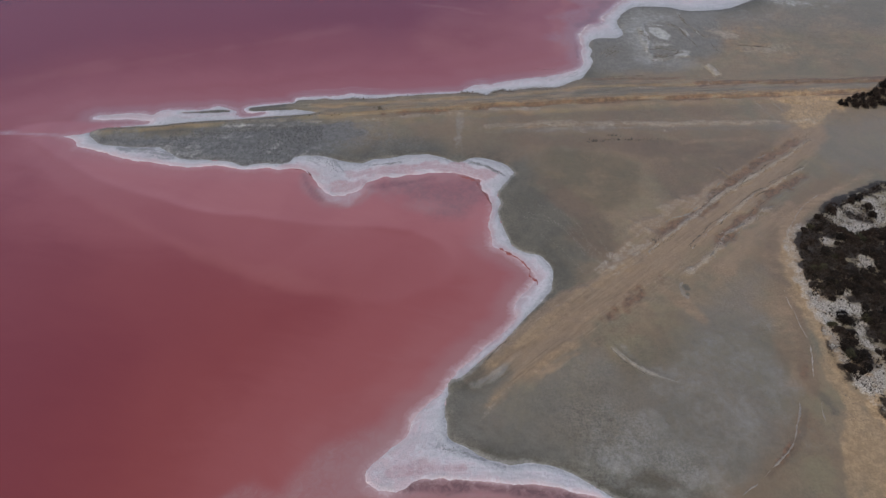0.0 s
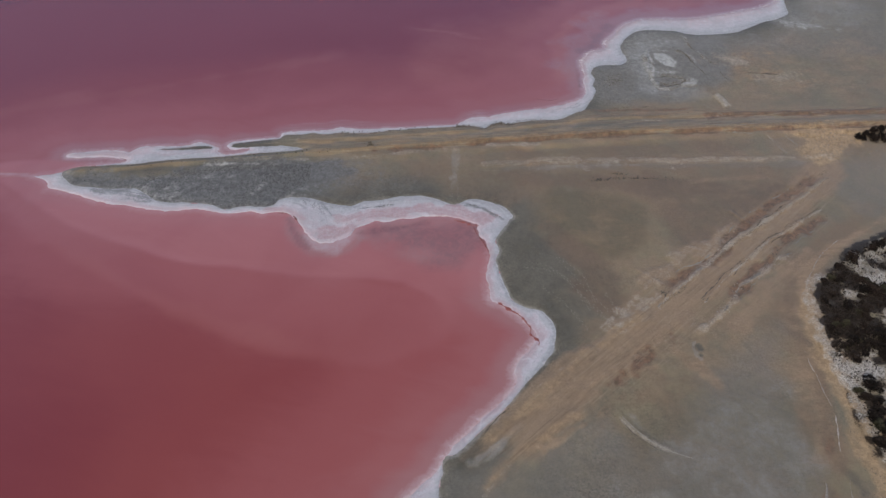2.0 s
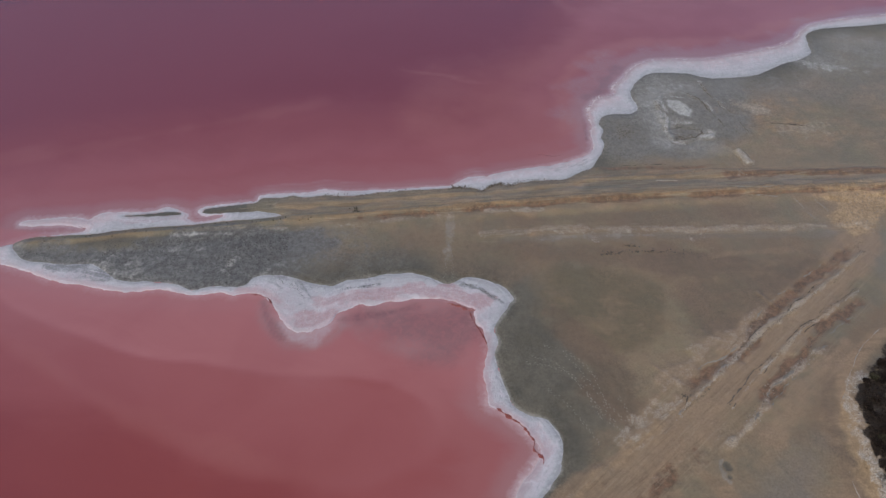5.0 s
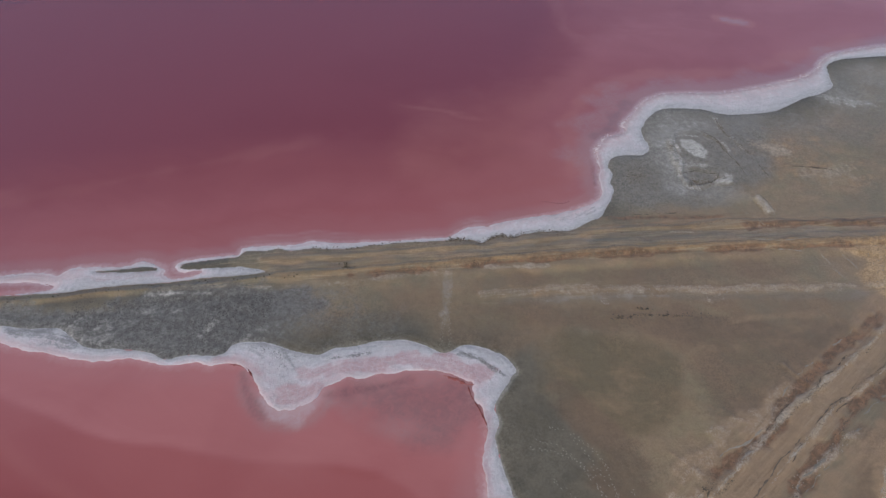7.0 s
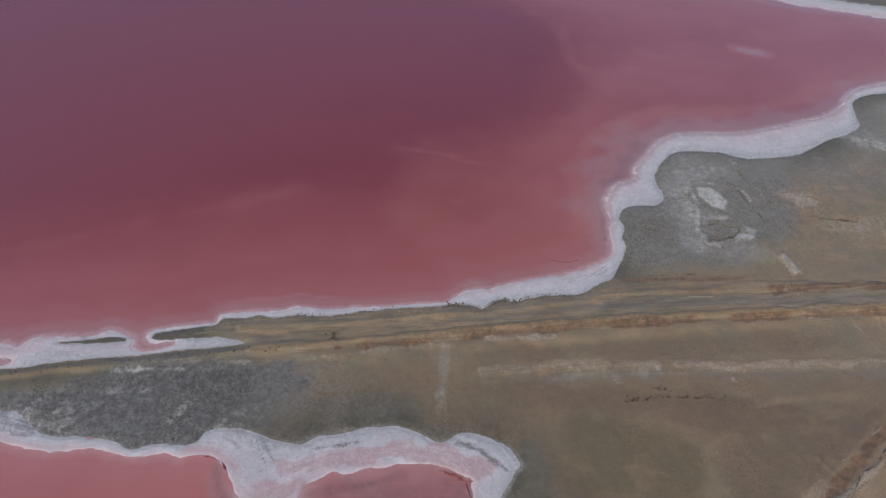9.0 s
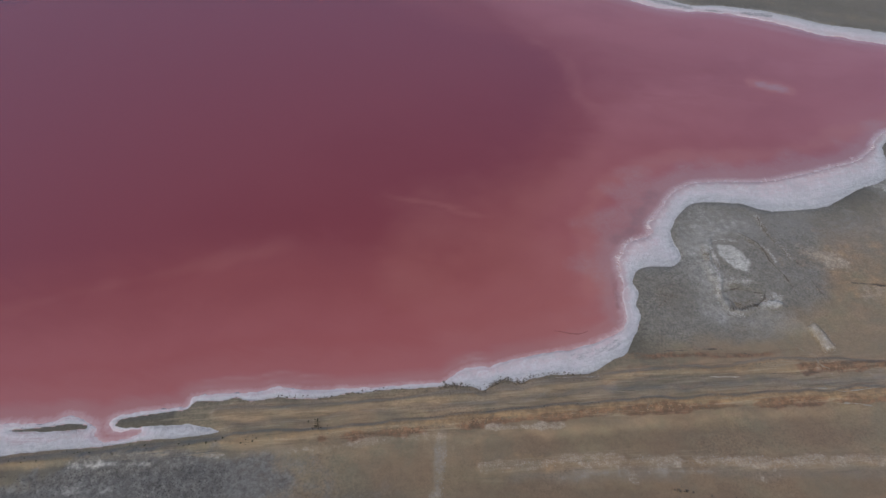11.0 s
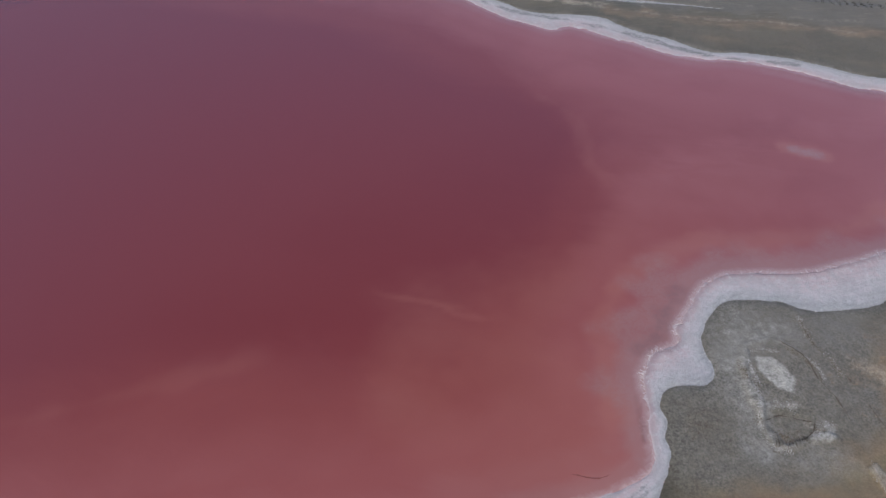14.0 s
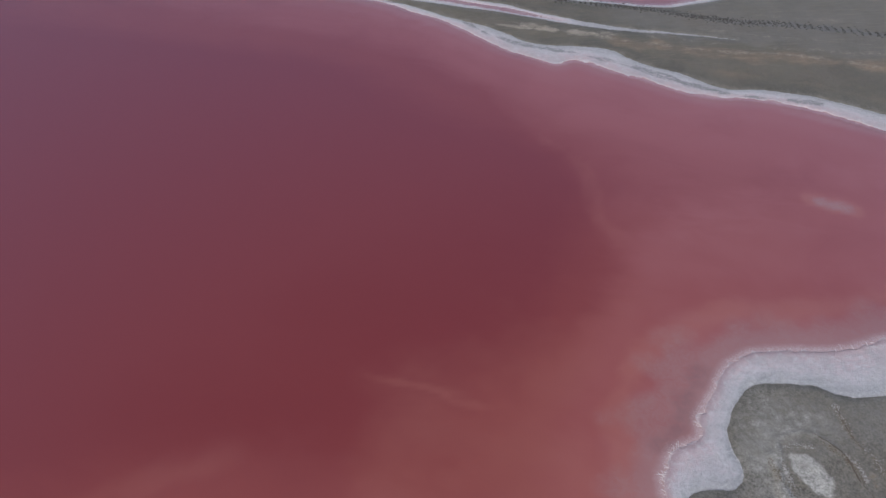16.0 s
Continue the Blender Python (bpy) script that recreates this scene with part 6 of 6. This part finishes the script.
for k, (vein, thick) in enumerate((([(-20.4, 123.4), (-18.1, 124.7), (-15.6, 125.9), (-12.0, 126.6)], 0.10), ([(-20.4, 123.4), (-20.6, 122.2), (-19.6, 120.6)], 0.07))):
    ribbon("salt_vein", vein, thick, 0.05, FROST, "thin white vein of salt crystals", "salt vein", 0.9, 51 + k, 0.09)

# Clods on the crumbling north edge of the causeway, samphire on the spit, footprints.
r = random.Random(77)
north = spline(MUD_NORTH[8:], step=0.5)
spots = []
for p in north:
    for _ in range(2 if p[0] > 0 else 1):
        if r.random() < (0.75 if 6 < p[0] < 28 else 0.3):
            spots.append((p[0] + r.gauss(0, 0.3), p[1] + r.gauss(-0.1, 0.3)))
for _ in range(60):
    spots.append((r.uniform(59, 63.6), r.uniform(175, 177.4)))
for _ in range(70):
    spots.append((r.gauss(47.2, 1.6), r.gauss(177.3, 1.6)))
for _ in range(22):
    spots.append((r.gauss(44.5, 0.35), r.gauss(104.5, 0.3)))
for _ in range(40):
    x = r.uniform(4, 40)
    spots.append((x, 150.6 + (x - 4) * 0.11 + r.gauss(0.7, 0.35)))
pieces("mud_clods", spots, 0.13, 0.12, CLOD, "dark crumbled clods along a bank", "clods", 3, 0.3)
spots = []
grey_ring = spline([(-78, 136.4), (-60, 133.6), (-45, 130.6), (-30, 132), (-18, 134), (-18, 140), (-26, 142.6), (-40, 142), (-56, 140.4), (-70, 139.4)], True, 2.0)
g = np.random.RandomState(9)
x, y = g.uniform(-80, -26, 16000), g.uniform(129, 144.5, 16000)
good = inside(x, y, grey_ring) & (g.uniform(0, 1, 16000) < 0.25 + 1.4 * fbm(x, y, 6.0, 3, 301) + 0.006 * (x + 60) + 0.4 * step_between(136, 142, y))
spots = list(zip(x[good].tolist(), y[good].tolist()))[:2000]
pieces("samphire", spots, 0.085, 0.07, TUFT, "sparse dark samphire tufts on grey mud", "samphire", 5)
spots = [(-13.4 + r.gauss(0, 0.7), 149.5 + r.gauss(0, 0.5)) for _ in range(26)] + [(r.uniform(-76, -20), 0) for _ in range(40)]
spots = [(x, y or 143.4 + (x + 50) * 0.125 + r.gauss(0, 0.5)) for x, y in spots]
pieces("dry_plants", spots, 0.14, 0.15, GREEN, "small dry plants on the causeway bank", "dry plants", 7)

TRAILS = [([(5.0, 130.6), (5.3, 134), (5.7, 138.6), (6.2, 146)], 0.0), ([(6.6, 130.4), (6.6, 134), (6.6, 139), (7.0, 146)], 0.1), ([(19, 111), (23, 110.4), (26.5, 108.6), (29, 104), (32.6, 99.6)], 0.0), ([(20, 112.4), (24, 111), (27.5, 107), (30.4, 101.4), (33, 98)], 0.2), ([(22, 106), (25, 103), (27.6, 99), (29.4, 95.6)], 0.1), ([(26, 113), (28.6, 108.6), (31.6, 103.2), (34.4, 99.2)], 0.3), ([(22.1, 114.9), (26.1, 113.4), (29.6, 109.8), (30.9, 106.4), (31.4, 101.7)], 0.2), ([(28.1, 108.3), (29.2, 103.5), (30.3, 99.9)], 0.1), ([(33.6, 104.5), (34.8, 101.7), (36.2, 99.9)], 0.1)]
verts, faces = [], []
for path, _ in TRAILS:
    line = spline(path, step=0.36)
    for i in range(1, len(line) - 1):
        if r.random() < 0.2:
            continue
        ahead = line[i + 1] - line[i - 1]
        ahead = ahead / (np.linalg.norm(ahead) + 1e-9)
        c = line[i] + np.array([-ahead[1], ahead[0]]) * (0.14 if i % 2 else -0.14) + np.array([r.gauss(0, 0.08), r.gauss(0, 0.08)])
        n, z = len(verts), ground_at(*c)
        for k in range(6):
            a = k * 1.0472
            q = c + ahead * math.cos(a) * 0.13 + np.array([-ahead[1], ahead[0]]) * math.sin(a) * 0.07
            verts.append((q[0], q[1], z + 0.012))
        verts.append((c[0], c[1], z + 0.05))
        faces += [(n + k, n + (k + 1) % 6, n + 6) for k in range(6)]
tagged(part("footprints", verts, faces, PRINT), "pale dried footprints trodden across the mud", "footprints", "", "stuff")


def tuft(x, y, size, seed):
    r = random.Random(seed)
    verts, faces = [], []
    for _ in range(16):
        a, lean = r.random() * 6.283, 0.1 + 0.3 * r.random()
        n = len(verts)
        base = (math.cos(a) * 0.1 * r.random(), math.sin(a) * 0.1 * r.random())
        tip = (math.cos(a) * lean, math.sin(a) * lean, 0.12 + 0.14 * r.random())
        verts += [(base[0] - 0.03, base[1], -0.02), (base[0] + 0.03, base[1] + 0.02, -0.02), tip, (tip[0] * 0.6 + 0.04, tip[1] * 0.6, tip[2] * 0.8)]
        faces += [(n, n + 1, n + 3), (n, n + 3, n + 2)]
    ob = part("tuft", verts, faces, TUFT)
    ob.matrix_basis = pose(x, y, ground_at(x, y)) @ Matrix.Scale(size, 4)
    return tagged(ob, "small dark samphire tuft on bare brown mud", "tuft", "row of tufts on the mud")


first = None
for k in range(95):
    u = r.random()
    x = 35.8 + 18.4 * u**1.25
    y = 137.2 + 0.8 * math.sin(u * 2.2) + r.gauss(0, 0.28)
    if k % 6 == 0:
        x, y = r.uniform(40.4, 45.4), 139.5 + r.gauss(0, 0.2)
    if first is None or k < 5:
        first = tuft(x, y, 0.7, k)
    else:
        copy = copy_thing(first, pose(x, y, ground_at(x, y), 0, 0, r.random() * 360))
        copy.scale = (0.35 + 0.5 * r.random(),) * 3


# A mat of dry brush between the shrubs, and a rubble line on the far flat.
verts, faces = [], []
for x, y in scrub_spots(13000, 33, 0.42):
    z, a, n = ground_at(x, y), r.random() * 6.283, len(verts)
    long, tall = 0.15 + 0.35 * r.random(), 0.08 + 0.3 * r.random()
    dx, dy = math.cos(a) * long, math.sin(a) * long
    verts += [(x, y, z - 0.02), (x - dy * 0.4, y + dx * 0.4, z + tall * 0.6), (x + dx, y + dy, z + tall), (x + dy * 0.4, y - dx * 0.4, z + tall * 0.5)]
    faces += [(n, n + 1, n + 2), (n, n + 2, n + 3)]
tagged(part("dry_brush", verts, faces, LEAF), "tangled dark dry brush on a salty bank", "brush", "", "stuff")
g = np.random.RandomState(61)
x, y = g.uniform(69.6, 104, 60000), g.uniform(52, 123, 60000)
near_bare = np.zeros(len(x), bool)
for bare_ring in BARE:
    near_bare |= inside(x, y, spline(bare_ring, True, 2.0))
rim_gap = distance(x, y, spline(RIM))[0]
open_ground = np.where(near_bare, 0.26, np.where(rim_gap < 1.8, 0.10, 0.05)) * (0.55 + 1.8 * fbm(x, y, 2.2, 4, 871))
good = (signed(x, y, ring) > 0.4) & (g.uniform(0, 1, len(x)) < open_ground) & (x < 72 + 0.24 * y)
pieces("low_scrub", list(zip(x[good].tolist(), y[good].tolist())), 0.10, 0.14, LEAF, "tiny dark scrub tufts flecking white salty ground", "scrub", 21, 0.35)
rubble = spline([(40, 343.5), (56, 340), (67.5, 337.4), (80, 333), (90.6, 329.9), (106.3, 327.7), (131, 322.1), (160, 316)], step=0.5)
spots = [(q[0] + r.gauss(0, 0.3), q[1] + r.gauss(0, 1.1)) for q in rubble for _ in range(22)]
pieces("rubble", spots, 0.26, 0.09, RUBBLE, "dark stony rubble along an old bank", "rubble", 9, 0.4)


# Crumbled lumps that break up the crests and banks.
def strewn(line_points, count, spread, seed, offset=0.0):
    g = np.random.RandomState(seed)
    line = spline(line_points, step=0.4)
    k = g.randint(1, len(line) - 1, count * 2)
    side = np.stack([-(line[k + 1] - line[k - 1])[:, 1], (line[k + 1] - line[k - 1])[:, 0]], 1)
    side /= np.linalg.norm(side, axis=1, keepdims=True) + 1e-9
    ahead = np.stack([side[:, 1], -side[:, 0]], 1)
    p = line[k] + ahead * g.uniform(-0.5, 0.5, (count * 2, 1)) + side * (offset + spread * g.normal(size=(count * 2, 1)) + 0.6 * fbm(line[k, 0], line[k, 1], 5.0, 4, seed)[:, None])
    keep = g.uniform(0, 1, count * 2) < 0.5 + 1.5 * fbm(p[:, 0], p[:, 1], 4.0, 3, seed + 1)
    return [tuple(q) for q in p[keep][:count].tolist()]


pieces("crest_lumps", strewn(RIDGE_A, 700, 0.13, 411) + strewn(RIDGE_B, 350, 0.1, 413) + strewn(RIDGE_C, 160, 0.4, 415), 0.085, 0.05, CREST, "salt-whitened lumps along broken earth crests", "earth lumps", 11)
pieces("crest_lumps", strewn(SALT_STRIP, 220, 0.4, 417, 0.2) + strewn(SLAB + SLAB[:1], 70, 0.3, 423), 0.085, 0.05, CREST, "salt-whitened lumps along broken earth crests", "earth lumps", 13)
pieces("mud_clods", strewn(RIDGE_A, 300, 0.15, 425, 0.4) + strewn(DITCH_A, 260, 0.35, 427) + strewn(RIDGE_B, 200, 0.14, 429, -0.3) + strewn(DITCH_B, 180, 0.4, 431), 0.085, 0.06, CLOD, "dark crumbled clods along an old track", "clods", 15)
SPRING_LINES = [[(57.7, 190.6), (58.2, 187.6), (58.8, 184.8), (58.2, 181.5), (57.3, 178.4), (57.1, 175.9), (58.2, 174.1), (60.6, 173.6)], [(59.0, 190.9), (59.1, 188.9), (59.3, 186.8), (59.9, 184.3)], [(58.9, 192), (60.6, 192.9), (62.6, 193.2), (64.6, 192.4)], [(65.0, 176.2), (66.4, 176.0), (67.6, 176.4), (67.6, 178.6)], [(66.8, 193.6), (68.6, 191.4), (69.9, 189.4), (70.4, 186.6)], [(70.4, 200.4), (71, 196.8), (71.6, 194.3), (73.9, 187.8)], [(59.4, 181.4), (61.6, 181.9), (64.2, 181.4)]]
spots = []
for k, spring_line in enumerate(SPRING_LINES):
    spots += strewn(spring_line, (360, 200, 90, 200, 140, 160, 130)[k], (0.3, 0.22, 0.3, 0.5, 0.22, 0.45, 0.55)[k], 501 + k)
pieces("spring_lumps", spots, 0.075, 0.06, SALTY, "salt-whitened crumbs banked round a dried spring", "earth lumps", 23, 0.2)
pieces("mud_clods", strewn(SPRING_LINES[0], 120, 0.35, 521, -0.35) + strewn(SPRING_LINES[4], 90, 0.2, 523, -0.3) + strewn(SPRING_LINES[5], 110, 0.3, 525) + strewn([(60, 176.6), (63, 175.6), (66, 177.6)], 80, 0.4, 527), 0.11, 0.08, CLOD, "dark crumbs beside a dried spring", "clods", 25)
pieces("bank_clods", strewn(MUD_NORTH[17:27], 300, 0.3, 551, 0.25) + strewn(MUD_NORTH[10:18], 60, 0.25, 553, 0.1), 0.20, 0.12, CLOD, "dark crumbled clods edging the salt of the causeway shore", "clods", 33, 0.35)
pieces("mud_clods", strewn([(74, 70), (76.6, 60), (80, 50), (83, 42)], 260, 1.6, 555) + strewn([(68, 76), (68.4, 68), (68, 60)], 60, 0.8, 557), 0.09, 0.06, CLOD, "dark clods on a tan sandy verge", "clods", 35)
# Dark grit lines in the salt of the bay's rim, crumbs along the pale strip, straw-pale crumbs on the trampled pan.
GRIT = [[(-15.4, 127.6), (-11.3, 128.5), (-7.5, 129.4)], [(8.6, 129.2), (11.9, 127.9), (13.7, 126.7), (15.4, 125.1)], [(-26.7, 131.0), (-23.9, 129.3), (-21.6, 127.6), (-21.4, 125.6)], [(2.6, 58.6), (6, 57.4), (11, 55.6)]]
spots = []
for k, grit_line in enumerate(GRIT):
    spots += strewn(grit_line, (110, 150, 120, 110)[k], (0.16, 0.22, 0.4, 0.35)[k], 531 + k)
pieces("salt_grit", spots, 0.085, 0.16, RUBBLE, "dark grit caught in white salt crust", "grit", 27)
pieces("strip_crumbs", strewn(SALT_STRIP[1:], 420, 0.2, 541, 0.45) + strewn(SALT_STRIP[2:], 160, 0.5, 543, -0.3), 0.075, 0.04, CREST, "salt-pale crumbs along a low strip", "earth lumps", 29, 0.3)
pieces("pan_crumbs", [(r.gauss(94, 4), r.gauss(151, 3.2)) for _ in range(260)], 0.11, 0.06, CREST, "pale crumbs on a trampled ochre pan", "earth lumps", 31)
pieces("ochre_clods", strewn(CAUSEWAY[4:11], 2200, 0.55, 433) + [(r.gauss(94, 4), r.gauss(151.5, 2.8)) for _ in range(500)], 0.085, 0.05, OCHRE, "ochre clods along the causeway bank", "clods", 17)
pieces("mud_clods", strewn(CAUSEWAY[4:11], 300, 0.3, 435, -0.8) + strewn(UPPER_BANK[2:10], 260, 0.35, 437), 0.09, 0.06, CLOD, "dark crumbled clods along the causeway", "clods", 19)


# Crystal tongues that reach out from the salt into the brine of the north cove.
g = np.random.RandomState(51)
shore = spline(BRINE_NORTH, step=0.2)
clump = np.clip(0.35 + 1.6 * fbm(shore[:, 0], shore[:, 1], 4.0, 3, 701), 0, 1)
verts, faces = [], []
for i in range(2, len(shore) - 2):
    p, t = shore[i], shore[i + 2] - shore[i - 2]
    if p[0] < 34 or p[1] < 172 or g.uniform() > 0.08 + 0.55 * clump[i]:
        continue
    t = t / (np.linalg.norm(t) + 1e-9)
    out = np.array([-t[1], t[0]]) + t * g.normal(0.1, 0.9)
    out /= np.linalg.norm(out)
    long, thick, n = (0.1 + g.exponential(0.3)) * (0.4 + clump[i]), g.uniform(0.025, 0.075), len(verts)
    q = p - out * 0.7
    bend = np.array([-out[1], out[0]]) * g.normal(0, 0.15)
    side = np.array([-out[1], out[0]]) * thick
    for at, w in ((q, 1.0), (q + out * (0.7 + long * 0.5) + bend, 0.8), (q + out * (0.7 + long) + bend * 2.2, 0.15)):
        verts += [(*(at - side * w), 0.015), (*at, 0.05 * w + 0.02), (*(at + side * w), 0.015)]
    faces += [(n + k, n + k + 1, n + k + 4, n + k + 3) for k in (0, 1, 3, 4)]
    for at, lean in ((0.35, 0.9), (0.6, -0.8)):
        barb, n = (out + np.array([-out[1], out[0]]) * lean) * long * g.uniform(0.2, 0.5), len(verts)
        root = q + out * (0.7 + long * at) + bend * at * 2
        verts += [(*(root - out * 0.035), 0.015), (*(root + out * 0.035), 0.015), (*(root + barb), 0.03), (*root, 0.05)]
        faces += [(n, n + 2, n + 3), (n + 3, n + 2, n + 1)]
tagged(part("salt_tongues", verts, faces, FROST), "feathery white salt tongues reaching into pink brine", "salt crystals", "", "stuff")
